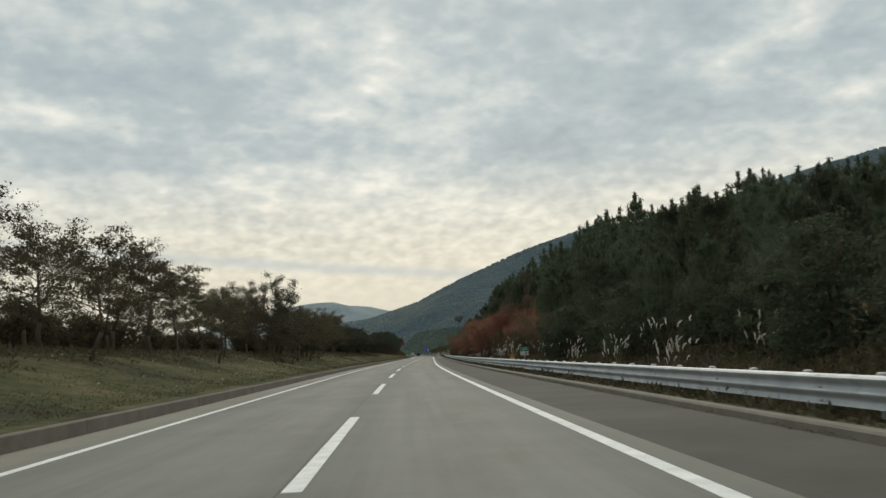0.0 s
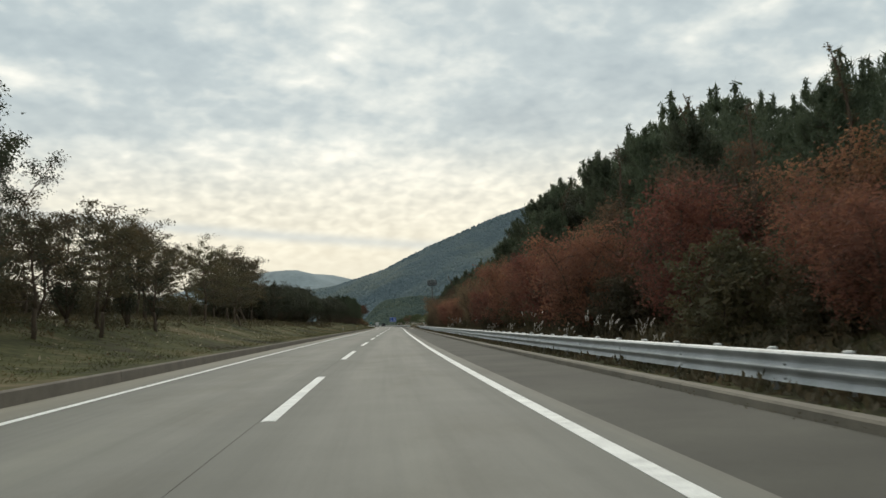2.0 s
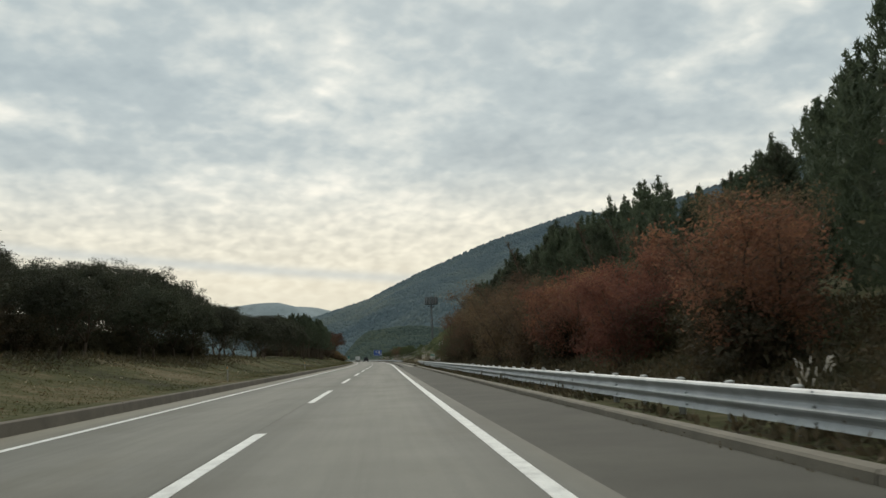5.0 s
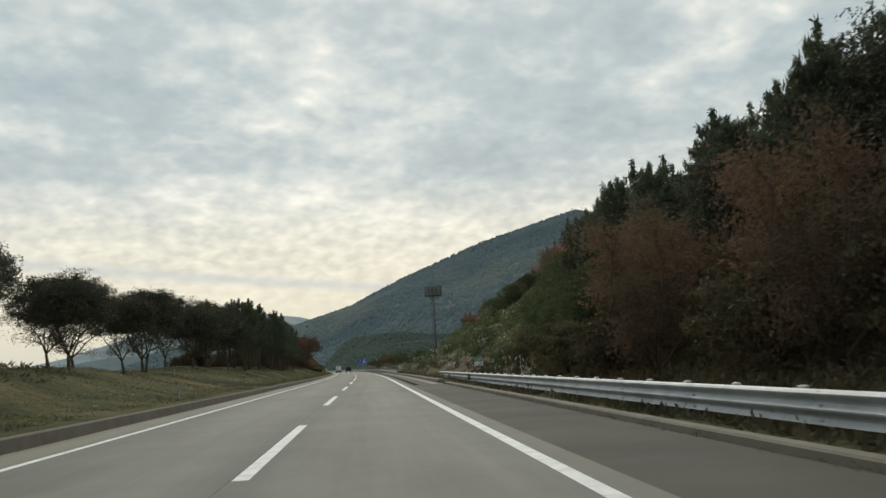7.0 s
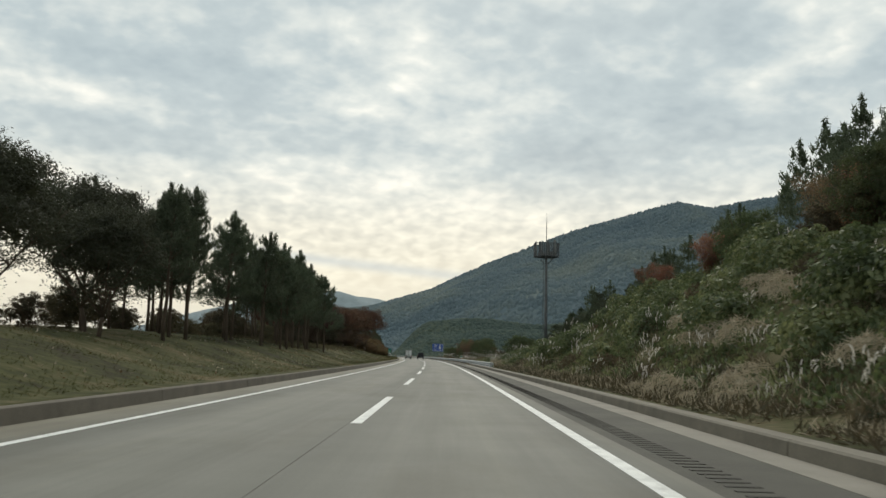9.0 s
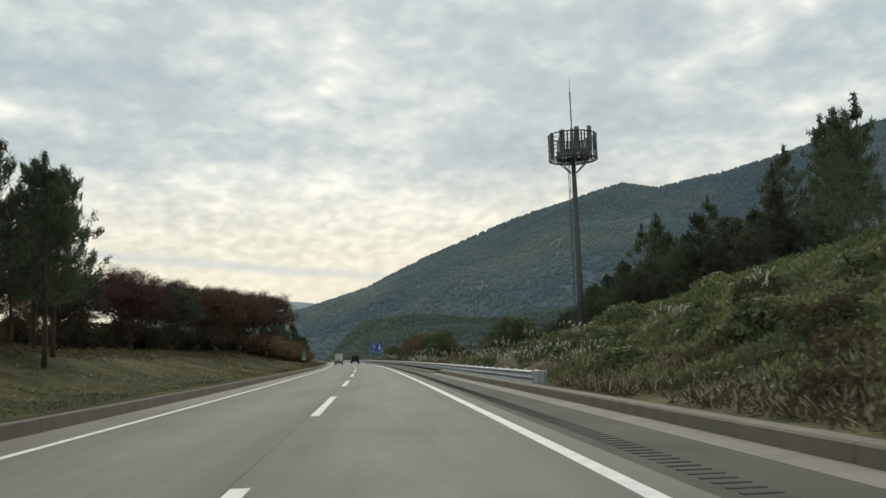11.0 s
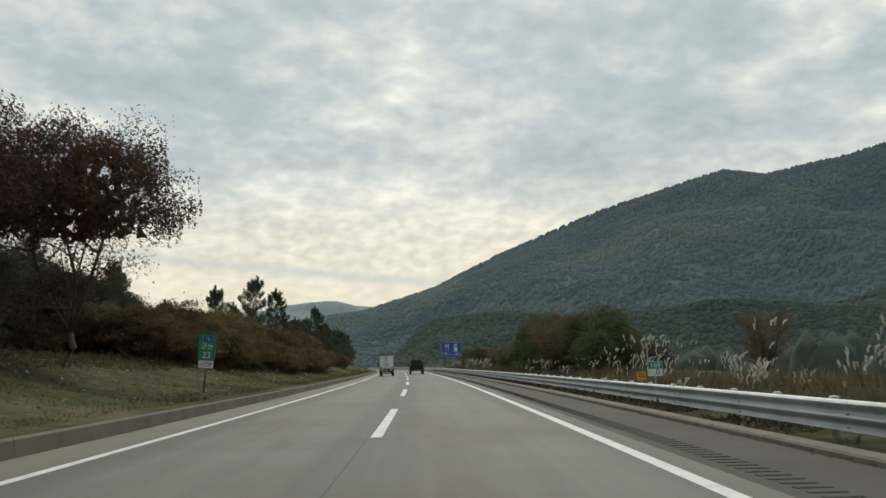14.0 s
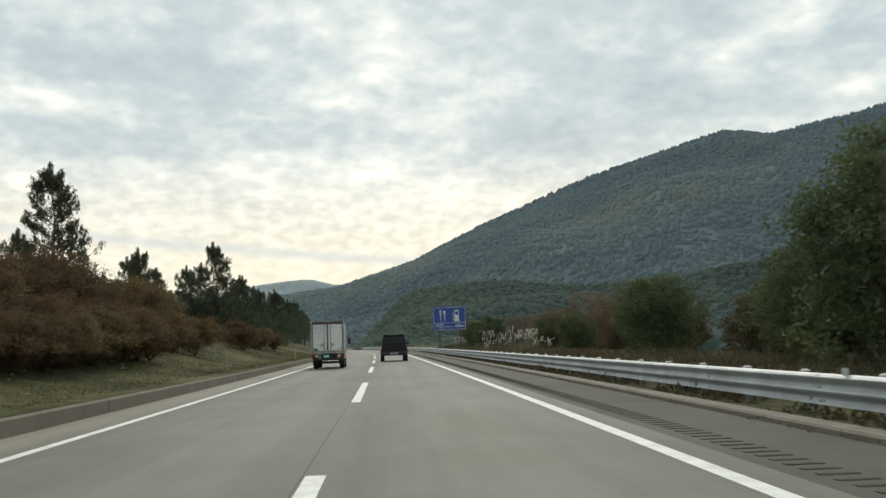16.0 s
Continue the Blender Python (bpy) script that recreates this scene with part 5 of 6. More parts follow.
end = Shape()
end.sweep([(6.28, 0.19), (6.28, 0.61), (6.44, 0.61), (6.44, 0.19)], 346.1, 347.2, 0.3)
x, y, _ = rp(346.1, 6.40)
end.tube([(x, y, 0.18), (x, y, 0.62)], 0.16, 14)
tagged(part("rail_end", end, STEEL, None), "rounded grey steel end piece of the guardrail", "guardrail", kind="structure")

disc = plate(-0.045, 0.045, -0.01, 0.085, -0.006, 0.012, 0.03)
delin = tagged(new("reflector", disc.mesh("reflector", PALE_STEEL)), "small round reflector on top of the guardrail", "reflector", "rail reflectors")
delin.matrix_basis = at_road(57.8, 6.64, 0.655)
for s in (17.8, 97.8, 137.8, 177.8, 197.9, 237.8):
    copy_thing(delin, at_road(s, 6.64, 0.655))
for s in (390.2, 430.2, 470.2, 510.2, 550.2):
    copy_thing(delin, at_road(s, 6.34, 0.603))

# ---- kilometre boards and signs ----
def lettering(text, size, depth=0.002):
    cu = bpy.data.curves.new("lettering", "FONT")
    cu.body, cu.size, cu.extrude, cu.align_x, cu.align_y = text, size, depth, "CENTER", "CENTER"
    ob = bpy.data.objects.new("lettering", cu)
    scene.collection.objects.link(ob)
    bpy.context.view_layer.update()
    me = bpy.data.meshes.new_from_object(ob.evaluated_get(bpy.context.evaluated_depsgraph_get()))
    bpy.data.objects.remove(ob)
    return me


def write_on(parent, text, size, mat, x, y, z, squeeze=1.0):
    me = lettering(text, size)
    me.materials.clear()
    me.materials.append(mat)
    o = part("lettering", me, None, parent)
    o.matrix_basis = pose(x, y, z, 90, 0, 0) @ Matrix.Diagonal((squeeze, 1, 1, 1))
    return o


def km_board(s, d, z, tenth, size=1.0):
    base = tagged(new("kilometre_board"), "green and white kilometre board on a short post", "sign", "kilometre boards")
    z /= size
    base.matrix_basis = at_road(s, d) @ Matrix.Diagonal((size, size, size, 1))
    b = Shape()
    g = ground_z(s, d) / size
    b.tube([(0, 0.03, g - 0.2), (0, 0.03, z + 0.1)], 0.025, 8)
    part("post", b, STEEL, base)
    part("board", plate(-0.26, 0.26, z - 0.255, z + 0.255), SIGN_WHITE, base, "white lower plate")
    part("green_panel", plate(-0.245, 0.245, z + 0.0, z + 0.24, -0.004, 0.004), SIGN_GREEN, base, "green upper panel")
    write_on(base, "169", 0.25, SIGN_WHITE, 0, -0.006, z + 0.122, 1.05)
    write_on(base, tenth, 0.28, SIGN_BLACK, 0.06, -0.003, z - 0.125)
    return base


km_board(65.8, 8.3, 1.05, ".4")
km_board(260.3, 8.0, 1.22, ".2")
km_board(426.75, 6.95, 0.95, ".0", 0.76)


def small_board(s, d, z):
    base = tagged(new("yellow_board"), "small yellow marker board on a short post", "sign", "yellow boards")
    base.matrix_basis = at_road(s, d, 0)
    b = Shape()
    b.tube([(0, 0.02, ground_z(s, d) - 0.2), (0, 0.02, z)], 0.02, 6)
    part("post", b, STEEL, base)
    part("board", plate(-0.13, 0.13, z - 0.13, z + 0.13), SIGN_YELLOW, base)
    for k in (0.05, -0.02):
        part("bar", plate(-0.08, 0.08, z + k, z + k + 0.03, -0.004, 0.004, 0.003), SIGN_BROWN, base, "unreadable brown line of writing")


small_board(66.6, 7.6, 0.76)
small_board(429.25, 7.2, 0.72)


def distance_sign():
    base = tagged(new("distance_sign"), "green distance sign on a leaning brown post", "sign")
    base.matrix_basis = at_road(433.5, -6.6, ground_z(433.5, -6.6), 2) @ pose(0, 0, 0, 0, 4, 0)
    b = Shape()
    b.tube([(0, 0.03, -0.3), (0.01, 0.03, 1.0), (0, 0.03, 1.9)], 0.03, 8)
    part("post", b, BARK, base, "rusty brown post")
    part("board", plate(-0.28, 0.28, 1.12, 1.98), SIGN_GREEN, base)
    part("plate", plate(-0.25, 0.25, 0.86, 1.11, 0.0), SIGN_WHITE, base, "small white plate below the board")
    part("route_shield", plate(-0.13, 0.13, 1.76, 1.93, -0.004, 0.004), SIGN_BLUE, base, "small blue route shield")
    write_on(base, "15", 0.15, SIGN_WHITE, 0, -0.008, 1.845)
    write_on(base, "\uad70\uc0b0", 0.22, SIGN_WHITE, 0, -0.004, 1.58)
    write_on(base, "23", 0.30, SIGN_WHITE, 0, -0.004, 1.29)
    write_on(base, "\uc11c\ucc9c8", 0.17, SIGN_BLACK, 0, -0.004, 0.985)


distance_sign()


def service_sign():
    base = tagged(new("service_area_sign"), "large blue service area sign on two posts", "sign")
    s, d = 553.0, 8.0
    g = ground_z(s, d)
    base.matrix_basis = at_road(s, d, -0.25)
    for x in (-1.1, 1.1):
        b = Shape()
        b.tube([(x, 0.1, g - 0.1), (x, 0.1, 5.0)], 0.09, 10)
        part("post", b, MAST, base, "dark grey steel post")
    part("board", plate(-1.75, 1.75, 2.75, 5.2, 0, 0.05, 0.08), SIGN_BLUE, base)
    for x0, x1, z0, z1 in ((-1.70, 1.70, 5.11, 5.14), (-1.70, 1.70, 3.50, 3.53), (-1.70, 1.70, 2.81, 2.84), (-1.70, -1.67, 2.81, 5.14), (1.67, 1.70, 2.81, 5.14)):
        part("border", plate(x0, x1, z0, z1, -0.004, 0.004, 0.005), SIGN_WHITE, base)
    f = Shape()
    for x in (-1.02, -0.94, -0.86):
        f.box(x - 0.02, x + 0.02, -0.006, -0.001, 4.45, 4.9)
    f.box(-1.04, -0.84, -0.0062, -0.001, 4.38, 4.5)
    f.box(-0.97, -0.91, -0.0058, -0.001, 3.7, 4.4)
    part("fork", f, SIGN_WHITE, base, "white fork symbol")
    k = Shape()
    k.box(-0.55, -0.49, -0.006, -0.001, 3.7, 4.5)
    k.tube([(-0.52, -0.004, 4.62), (-0.52, -0.002, 4.62)], 0.14, 14)
    k.box(-0.60, -0.44, -0.0058, -0.001, 4.4, 4.8)
    part("spoon", k, SIGN_WHITE, base, "white spoon symbol")
    p = Shape()
    p.box(0.55, 1.0, -0.006, -0.001, 3.7, 4.85)
    p.box(0.48, 1.07, -0.0062, -0.001, 3.66, 3.76)
    p.box(0.36, 0.41, -0.0058, -0.001, 3.85, 4.6)
    p.box(0.36, 0.55, -0.0056, -0.001, 3.82, 3.87)
    part("fuel_pump", p, SIGN_WHITE, base, "white fuel pump symbol")
    w = plate(0.62, 0.93, 4.35, 4.7, -0.009, 0.003, 0.02)
    part("pump_window", w, SIGN_BLUE, base)
    write_on(base, "\uc11c\ucc9c", 0.50, SIGN_WHITE, -1.1, -0.005, 3.17)
    write_on(base, "Seocheon", 0.22, SIGN_WHITE, -0.12, -0.005, 3.12)
    write_on(base, "500m", 0.46, SIGN_WHITE, 1.05, -0.005, 3.17)


service_sign()


def verge_post(s, d):
    base = tagged(new("marker_post"), "slim white marker post on the grass verge", "post", "marker posts")
    z = ground_z(s, d)
    b = Shape()
    b.tube([(0, 0, -0.2), (0, 0, 0.78), (0, 0, 0.8)], [0.035, 0.035, 0.02], 8)
    part("post", b, WEATHERED, base)
    part("reflector", plate(-0.03, 0.03, 0.62, 0.74, -0.04, 0.01, 0.01), SIGN_YELLOW, base, "small amber reflector")
    base.matrix_basis = at_road(s, d, z)
    return base


MARK = verge_post(199.0, -5.9)
for s in (243.5, 497, 527, 545):
    copy_thing(MARK, at_road(s, -5.9, ground_z(s, -5.9)))


# ---- the antenna mast ----
def make_mast():
    s, d = 378.5, 15.7
    g = ground_z(s, d)
    base = tagged(new("antenna_mast"), "tall grey antenna mast with a round caged platform", "mast")
    base.matrix_basis = at_road(s, d, 0)
    b = Shape()
    b.tube([(0, 0, g - 0.5), (0, 0, 6), (0, 0, 14.1), (0, 0, 16.7)], [0.23, 0.21, 0.155, 0.09], 18)
    part("pole", b, POLE, base, smooth=True)
    b = Shape()
    b.tube([(0, 0, 16.7), (0, 0, 19.3)], 0.045, 8)
    b.tube([(0, 0, 19.3), (0, 0, 20.3)], [0.02, 0.008], 6)
    part("lightning_rod", b, MAST, base)
    r = 1.68
    for z in (14.45, 16.15):
        b = Shape()
        b.tube([(r * math.cos(a), r * math.sin(a), z) for a in (math.pi * 2 * k / 32 for k in range(33))], 0.045, 6)
        part("ring", b, MAST, base)
    b = Shape()
    b.tube([(0.62 * math.cos(a), 0.62 * math.sin(a), 14.45) for a in (math.pi * 2 * k / 16 for k in range(17))], 0.04, 6)
    for k in range(24):
        a = math.pi * 2 * k / 24
        b.tube([(0.2 * math.cos(a), 0.2 * math.sin(a), 14.43), (r * math.cos(a), r * math.sin(a), 14.43)], 0.022, 4)
    for q in (0.9, 1.2, 1.45):
        b.tube([(q * math.cos(a), q * math.sin(a), 14.43) for a in (math.pi * 2 * k / 24 for k in range(25))], 0.02, 4)
    part("grating", b, MAST, base)
    for k in range(6):
        a = math.pi * 2 * k / 6 + 0.3
        b = Shape()
        b.tube([(0.22 * math.cos(a), 0.22 * math.sin(a), 13.5), (1.2 * math.cos(a), 1.2 * math.sin(a), 14.4)], 0.035, 6)
        part("strut", b, MAST, base)
    for k in range(44):
        a = math.pi * 2 * k / 44
        if k % 11 in (4, 5):
            continue
        b = Shape()
        b.box(-0.012, 0.012, -0.05, 0.05, 14.45, 16.15)
        o = part("bar", b, MAST, base)
        o.matrix_basis = pose(r * math.cos(a), r * math.sin(a), 0, 0, 0, math.degrees(a))
    for z in (14.75, 15.05, 15.35, 15.6, 15.88):
        b = Shape()
        b.tube([(r * math.cos(a), r * math.sin(a), z) for a in (math.pi * 2 * k / 32 for k in range(33))], 0.018, 4)
        part("hoop", b, MAST, base)
    for k in range(9):
        a = math.pi * 2 * k / 9 + 0.5
        b = Shape()
        b.box(-0.07, 0.07, -0.16, 0.16, 14.7 + 0.2 * (k % 3), 16.2 + 0.12 * (k % 4))
        o = part("antenna_panel", b, ANTENNA, base, "flat grey antenna panel")
        o.matrix_basis = pose(1.5 * math.cos(a), 1.5 * math.sin(a), 0, 0, 0, math.degrees(a))
    for k in range(5):
        a = math.pi * 2 * k / 5 + 0.2
        b = Shape()
        b.box(-0.16, 0.16, -0.22, 0.22, 14.5, 15.05)
        o = part("equipment_box", b, ANTENNA, base, "grey equipment box")
        o.matrix_basis = pose(0.95 * math.cos(a), 0.95 * math.sin(a), 0, 0, 0, math.degrees(a))
    b = Shape()
    for x in (-0.50, -0.40):
        b.tube([(x, -0.1, g), (x + 0.1, -0.1, 14.4)], 0.022, 5)
    for k in range(7):
        b.tube([(-0.47 + 0.015 * k, -0.1, 1.5 + 1.8 * k), (-0.2, 0, 1.5 + 1.8 * k)], 0.02, 5)
    part("cable_ladder", b, MAST, base)


make_mast()


# ---- vehicles ----
def rounded(x0, x1, y0, y1, z0, z1, r=0.05, taper=0.0, rake=(0, 0)):
    """A rounded block; taper draws the top in sideways, rake moves its rear and front edges."""
    bm = bmesh.new()
    vs = [bm.verts.new((x * (1 - taper if z == z1 else 1), y + (rake[0] if y == y0 else rake[1]) * (z == z1), z)) for z in (z0, z1) for y in (y0, y1) for x in (x0, x1)]
    for f in ((0, 2, 3, 1), (4, 5, 7, 6), (0, 1, 5, 4), (2, 6, 7, 3), (0, 4, 6, 2), (1, 3, 7, 5)):
        bm.faces.new([vs[i] for i in f])
    if r:
        bmesh.ops.bevel(bm, geom=bm.edges[:], offset=r, segments=2, affect="EDGES", profile=0.6)
    b = Shape()
    bm.verts.index_update()
    b.v, b.f = [tuple(v.co) for v in bm.verts], [tuple(v.index for v in f.verts) for f in bm.faces]
    bm.free()
    return b


def wheel(parent, x, y, r, w, dark=False):
    t = Shape()
    t.tube([(x - w / 2, y, r), (x - w / 2 + 0.02, y, r), (x + w / 2 - 0.02, y, r), (x + w / 2, y, r)], [r - 0.03, r, r, r - 0.03], 22)
    o = part("wheel", t, RUBBER, parent, smooth=False)
    q = Shape()
    side = 1 if x > 0 else -1
    q.tube([(x + side * (w / 2 - 0.005), y, r), (x + side * (w / 2 + 0.008), y, r)], [r * 0.6, r * 0.5], 16)
    part("rim", q, STEEL, o)


def make_suv():
    base = tagged(new("car"), "small black boxy off-road car on the lane", "car")
    body = rounded(-0.82, 0.82, -1.95, 1.95, 0.42, 1.12, 0.09, 0.03)
    part("body", body, BLACK_PAINT, base)
    part("cabin", rounded(-0.78, 0.78, -1.93, 0.75, 1.08, 1.78, 0.10, 0.12, (0.16, -0.35)), BLACK_PAINT, base)
    part("bonnet", rounded(-0.76, 0.76, 0.7, 1.9, 1.08, 1.16, 0.04, 0.04), BLACK_PAINT, base)
    part("rear_window", rounded(-0.60, 0.60, -1.90, -1.86, 1.20, 1.62, 0.012, 0.10, (0.10, 0.10)), GLASS, base, "dark tinted rear window")
    for x in (-1, 1):
        part("side_window", rounded(*sorted((x * 0.70, x * 0.775)), -1.6, 0.35, 1.18, 1.62, 0.02, 0.08, (0.1, -0.25)), GLASS, base, "dark tinted side window")
        part("tail_light", rounded(*sorted((x * 0.62, x * 0.80)), -1.985, -1.93, 0.82, 1.04, 0.015), DARK_LENS, base, "red tail light")
        part("mirror", rounded(*sorted((x * 0.84, x * 1.02)), 0.42, 0.54, 1.10, 1.26, 0.03), BLACK_PLASTIC, base, "black door mirror")
        part("roof_rail", rounded(*sorted((x * 0.58, x * 0.62)), -1.4, 0.1, 1.78, 1.84, 0.012), BLACK_PLASTIC, base)
        part("headlight", rounded(*sorted((x * 0.5, x * 0.74)), 1.92, 1.965, 0.82, 1.02, 0.02), CLEAR_LENS, base)
        for y in (-1.22, 1.28):
            wheel(base, x * 0.74, y, 0.37, 0.24)
            part("wheel_arch", rounded(*sorted((x * 0.80, x * 0.87)), y - 0.47, y + 0.47, 0.55, 0.84, 0.04, 0, (0.12, -0.12)), BLACK_PLASTIC, base)
    part("rear_bumper", rounded(-0.80, 0.80, -2.06, -1.9, 0.40, 0.66, 0.05), BLACK_PLASTIC, base)
    part("front_bumper", rounded(-0.80, 0.80, 1.9, 2.06, 0.40, 0.68, 0.05), BLACK_PLASTIC, base)
    part("number_plate", plate(-0.24, 0.24, 0.49, 0.60, -2.068, 0.012), PALE_STEEL, base, "white number plate")
    part("plate_bar", plate(-0.20, 0.20, 0.52, 0.57, -2.074, 0.004, 0.005), SIGN_BLACK, base, "dark bar on the number plate")
    part("spoiler", rounded(-0.62, 0.62, -1.88, -1.62, 1.76, 1.81, 0.02), BLACK_PLASTIC, base)
    part("wiper", rounded(-0.05, 0.35, -1.945, -1.93, 1.22, 1.24, 0.004), BLACK_PLASTIC, base)
    base.matrix_basis = at_road(523.4, 1.43) @ Matrix.Diagonal((1.1, 1.05, 1.03, 1))


make_suv()


def make_truck():
    base = tagged(new("box_truck"), "small white box truck with closed rear doors", "truck")
    W, L0, L1, Z0, Z1 = 0.88, -2.55, 0.62, 0.86, 2.50
    part("box", rounded(-W + 0.03, W - 0.03, L0 + 0.02, L1, Z0, Z1 - 0.02, 0.02), WHITE_PAINT, base, "white cargo box")
    for x in (-1, 1):
        for y in (L0, L1):
            part("corner_post", rounded(*sorted((x * (W - 0.07), x * W)), y - 0.035, y + 0.035, Z0, Z1, 0.012), ALLOY, base, "dull alloy corner post")
        part("side_rail", rounded(*sorted((x * (W - 0.05), x * W)), L0 + 0.03, L1 - 0.03, Z1 - 0.10, Z1, 0.012), ALLOY, base)
        part("side_sill", rounded(*sorted((x * (W - 0.05), x * (W + 0.005))), L0 + 0.03, L1 - 0.03, Z0 - 0.03, Z0 + 0.09, 0.012), ALLOY, base)
    part("rear_header", rounded(-W + 0.05, W - 0.05, L0 - 0.035, L0 + 0.03, Z1 - 0.10, Z1, 0.012), STAINED_SHADED, base, "brown stained rear frame")
    part("rear_sill", rounded(-W + 0.05, W - 0.05, L0 - 0.035, L0 + 0.03, Z0 - 0.05, Z0 + 0.06, 0.012), ALLOY, base)
    for x in (-1, 1):
        dr = part("rear_door", rounded(*sorted((x * 0.03, x * (W - 0.10))), L0 - 0.04, L0 - 0.005, Z0 + 0.09, Z1 - 0.13, 0.01), WHITE_PAINT, base, "white rear door with dark seal")
        for z0, z1, xa, xb in ((Z0 + 0.065, Z0 + 0.092, 0.02, W - 0.07), (Z1 - 0.133, Z1 - 0.105, 0.02, W - 0.07)):
            part("seal", rounded(*sorted((x * xa, x * xb)), L0 - 0.047, L0 - 0.01, z0, z1, 0.004), RUBBER, dr)
        for xa, xb in ((0.008, 0.034), (W - 0.105, W - 0.075)):
            part("seal", rounded(*sorted((x * xa, x * xb)), L0 - 0.0465, L0 - 0.011, Z0 + 0.095, Z1 - 0.135, 0.004), RUBBER, dr)
        b = Shape()
        b.tube([(x * 0.16, L0 - 0.075, Z0 - 0.02), (x * 0.16, L0 - 0.075, Z1 - 0.06)], 0.017, 8)
        bar = part("lock_bar", b, ALLOY, dr, "vertical steel lock bar")
        for z in (Z0 + 0.06, Z0 + 0.2, Z1 - 0.2, Z1 - 0.08):
            part("clamp", rounded(x * 0.16 - 0.035, x * 0.16 + 0.035, L0 - 0.10, L0 - 0.04, z - 0.02, z + 0.02, 0.006), ALLOY, dr)
        part("handle", rounded(*sorted((x * 0.14, x * 0.42)), L0 - 0.10, L0 - 0.075, Z0 + 0.42, Z0 + 0.45, 0.008), ALLOY, dr, "steel door handle")
        part("latch", rounded(*sorted((x * 0.20, x * 0.29)), L0 - 0.095, L0 - 0.04, Z0 + 0.36, Z0 + 0.52, 0.01), ALLOY, dr)
        for z in (Z0 + 0.25, Z1 - 0.32):
            part("hinge", rounded(*sorted((x * 0.64, x * 0.87)), L0 - 0.065, L0 - 0.03, z - 0.025, z + 0.025, 0.01), ALLOY, dr)
        # dark brown on the light boxes stands in for shadow under the rear
        part("light_box", rounded(*sorted((x * 0.50, x * 0.86)), L0 - 0.02, L0 + 0.12, Z0 - 0.30, Z0 - 0.05, 0.015), STAINED_SHADED, base)
        for xx, mt, lb in ((0.59, CLEAR_LENS, "clear reversing lamp"), (0.77, RED_LENS, "round red tail lamp")):
            b = Shape()
            b.tube([(x * xx, L0 - 0.02, Z0 - 0.175), (x * xx, L0 - 0.05, Z0 - 0.175)], [0.075, 0.06], 16)
            part("tail_lamp", b, mt, base, lb)
        for y, r in ((-1.55, 0.33), (1.42, 0.33)):
            wheel(base, x * 0.70, y, r, 0.24)
        part("mirror", rounded(*sorted((x * 0.92, x * 1.08)), 1.62, 1.70, 1.28, 1.62, 0.03), BLACK_PLASTIC, base, "black wing mirror")
        part("side_window", rounded(*sorted((x * 0.77, x * 0.812)), 1.0, 1.95, 1.35, 1.78, 0.02, 0.03, (0.05, -0.22)), GLASS, base, "dark cab window")
        part("headlight", rounded(*sorted((x * 0.45, x * 0.75)), 2.40, 2.455, 0.72, 0.92, 0.02), CLEAR_LENS, base)
    part("cab", rounded(-0.80, 0.80, 0.70, 2.42, 0.45, 1.30, 0.10, 0.0), WHITE_PAINT, base, "white cab")
    part("cab_roof", rounded(-0.79, 0.79, 0.72, 2.38, 1.26, 1.97, 0.12, 0.08, (0.0, -0.55)), WHITE_PAINT, base)
    part("windscreen", rounded(-0.66, 0.66, 2.20, 2.24, 1.33, 1.83, 0.01, 0.06, (-0.36, -0.36)), GLASS, base)
    part("chassis", rounded(-0.36, 0.36, -2.45, 2.1, 0.48, 0.80, 0.03), BLACK_PLASTIC, base)
    part("rear_guard", rounded(-0.80, 0.80, -2.50, -2.42, 0.44, 0.54, 0.02), BLACK_PLASTIC, base)
    part("axle", rounded(-0.62, 0.62, -1.61, -1.49, 0.27, 0.39, 0.04), BLACK_PLASTIC, base)
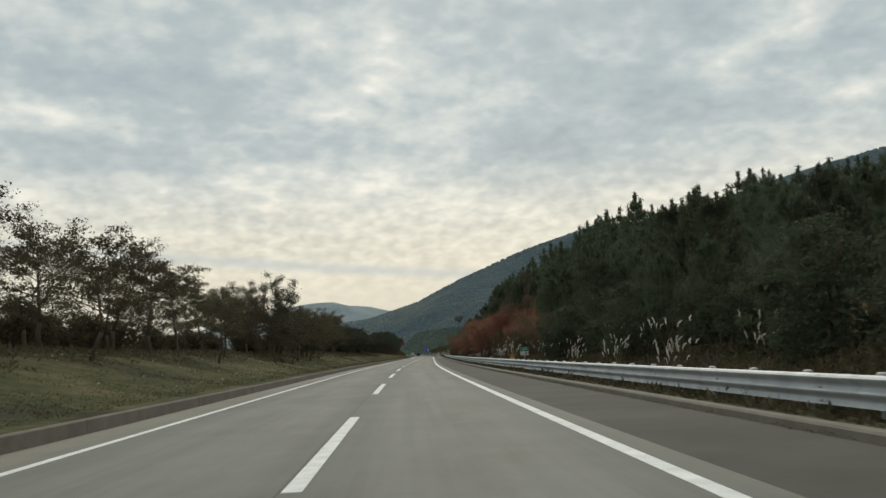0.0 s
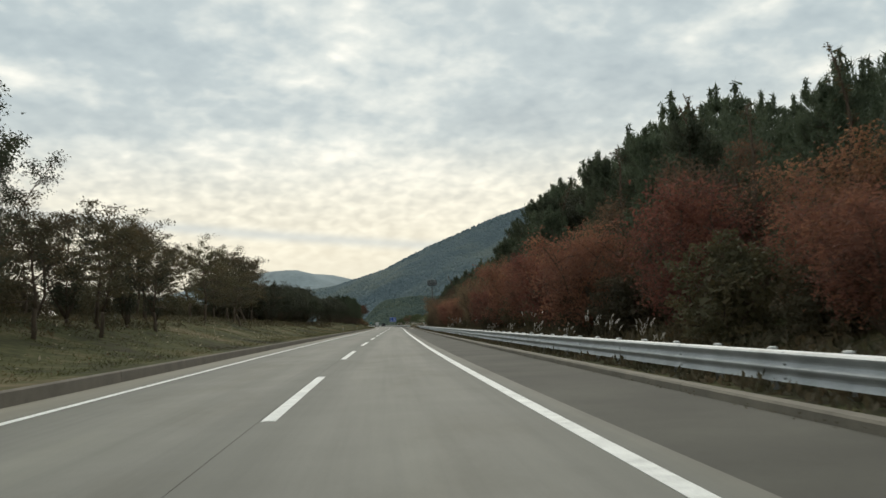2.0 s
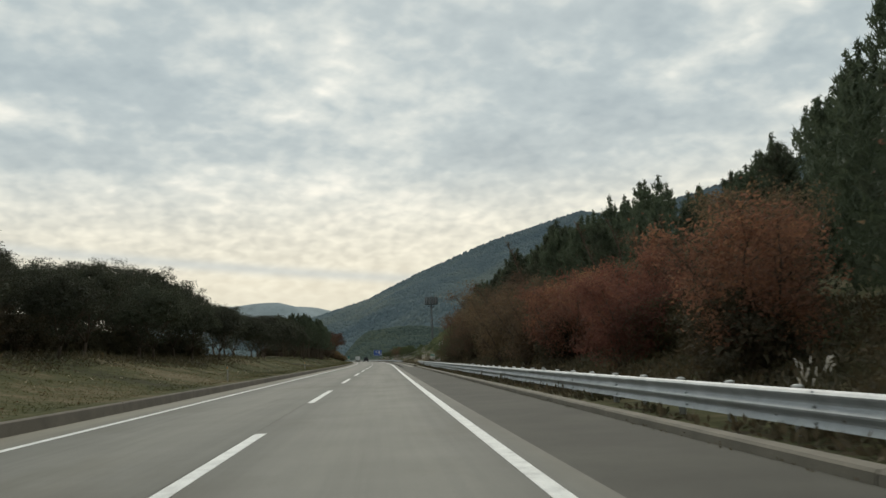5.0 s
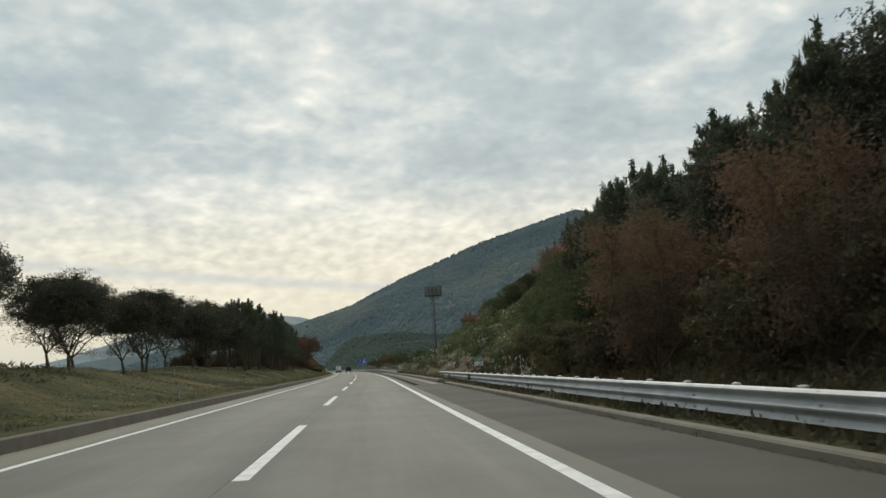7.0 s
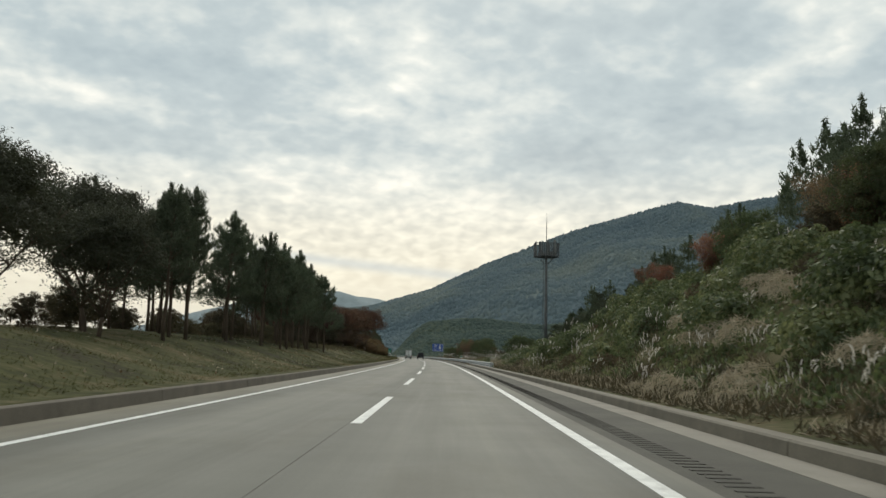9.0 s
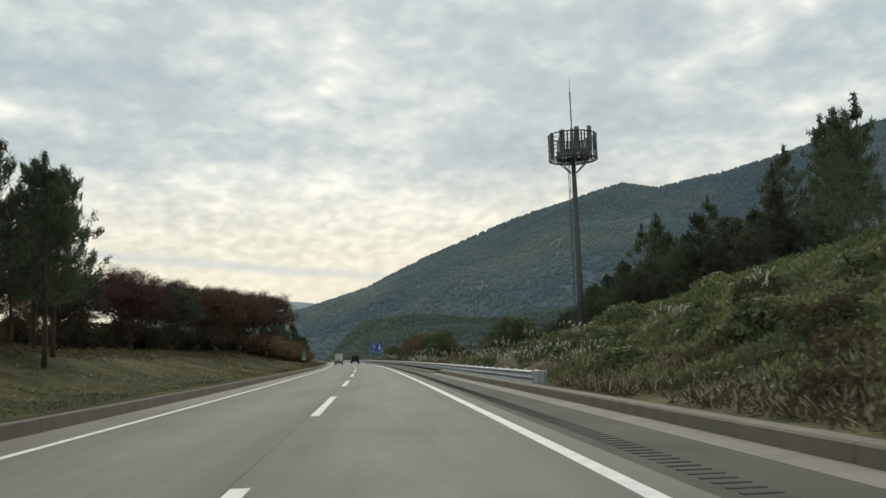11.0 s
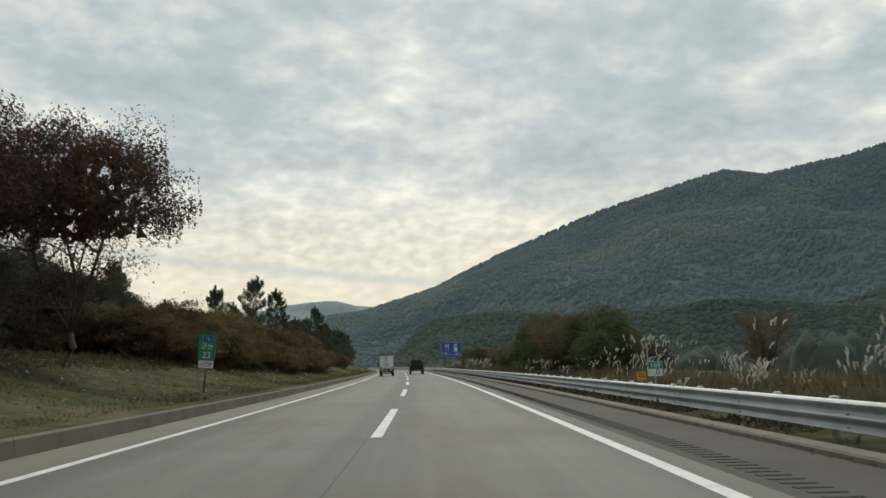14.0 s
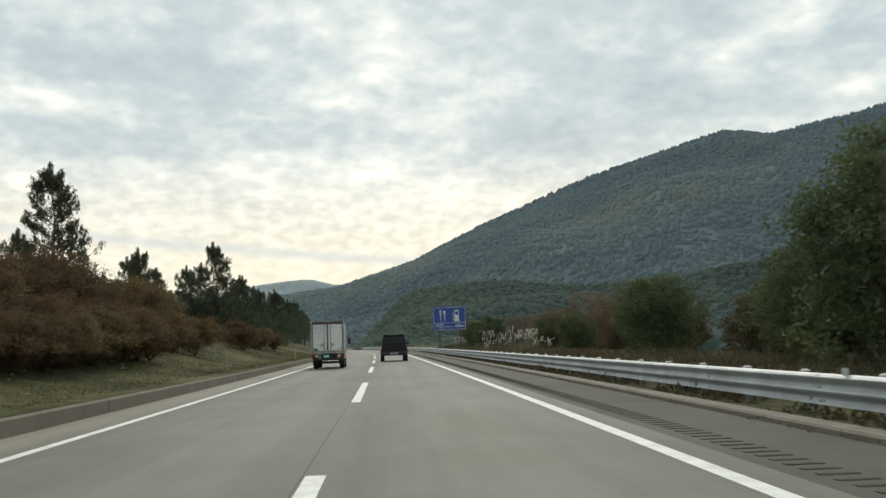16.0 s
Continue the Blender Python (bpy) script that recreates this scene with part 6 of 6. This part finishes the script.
    part("number_plate", plate(-0.26, 0.10, Z0 - 0.29, Z0 - 0.09, L0 - 0.03, 0.02), SIGN_GREEN, base, "green number plate")
    part("plate_bar", plate(-0.21, 0.05, Z0 - 0.24, Z0 - 0.15, L0 - 0.036, 0.006, 0.005), SIGN_WHITE, base, "pale bar on the number plate")
    part("badge", plate(0.50, 0.74, Z0 + 0.12, Z0 + 0.22, L0 - 0.046, 0.006, 0.045), RED_LENS, base, "small red oval badge")
    part("badge_field", plate(0.515, 0.725, Z0 + 0.135, Z0 + 0.205, L0 - 0.049, 0.004, 0.033), WHITE_PAINT, base)
    part("sticker", plate(-0.73, -0.52, Z0 + 0.13, Z0 + 0.22, L0 - 0.045, 0.005, 0.01), SIGN_BLACK, base, "small black sticker")
    side = part("side_panel", rounded(W - 0.032, W - 0.024, -2.35, -1.45, 1.78, 2.34, 0.002), SIGN_NAVY, base, "dark blue lettered panel on the box side")
    part("side_band", rounded(W - 0.030, W - 0.020, -2.33, -1.47, 1.97, 2.13, 0.002), SIGN_WHITE, base)
    words = lettering("\uc2dc\uc124\ubb3c\uc720\uc9c0\ubcf4\uc218", 0.15)
    words.materials.clear()
    words.materials.append(SIGN_WHITE)
    part("lettering", words, None, base, "white lettering").matrix_basis = pose(W - 0.018, -1.90, 2.235, 90, 0, 90)
    for k, (a, e, z) in enumerate(((-2.20, -1.65, 2.03), (-2.28, -1.52, 1.84))):
        part("bar", rounded(W - 0.028, W - 0.016, a, e, z, z + 0.055, 0.002), SIGN_WHITE if k else SIGN_NAVY, base, "unreadable line of writing")
    part("side_door", rounded(W - 0.032, W - 0.02, -0.75, 0.25, Z0 + 0.12, Z1 - 0.14, 0.004), WHITE_PAINT, base)
    part("mud_flap", rounded(0.56, 0.84, -2.0, -1.97, 0.22, 0.75, 0.008), RUBBER, base)
    part("mud_flap", rounded(-0.84, -0.56, -2.0, -1.97, 0.22, 0.75, 0.008), RUBBER, base)
    base.matrix_basis = at_road(509.6, -2.33)


make_truck()
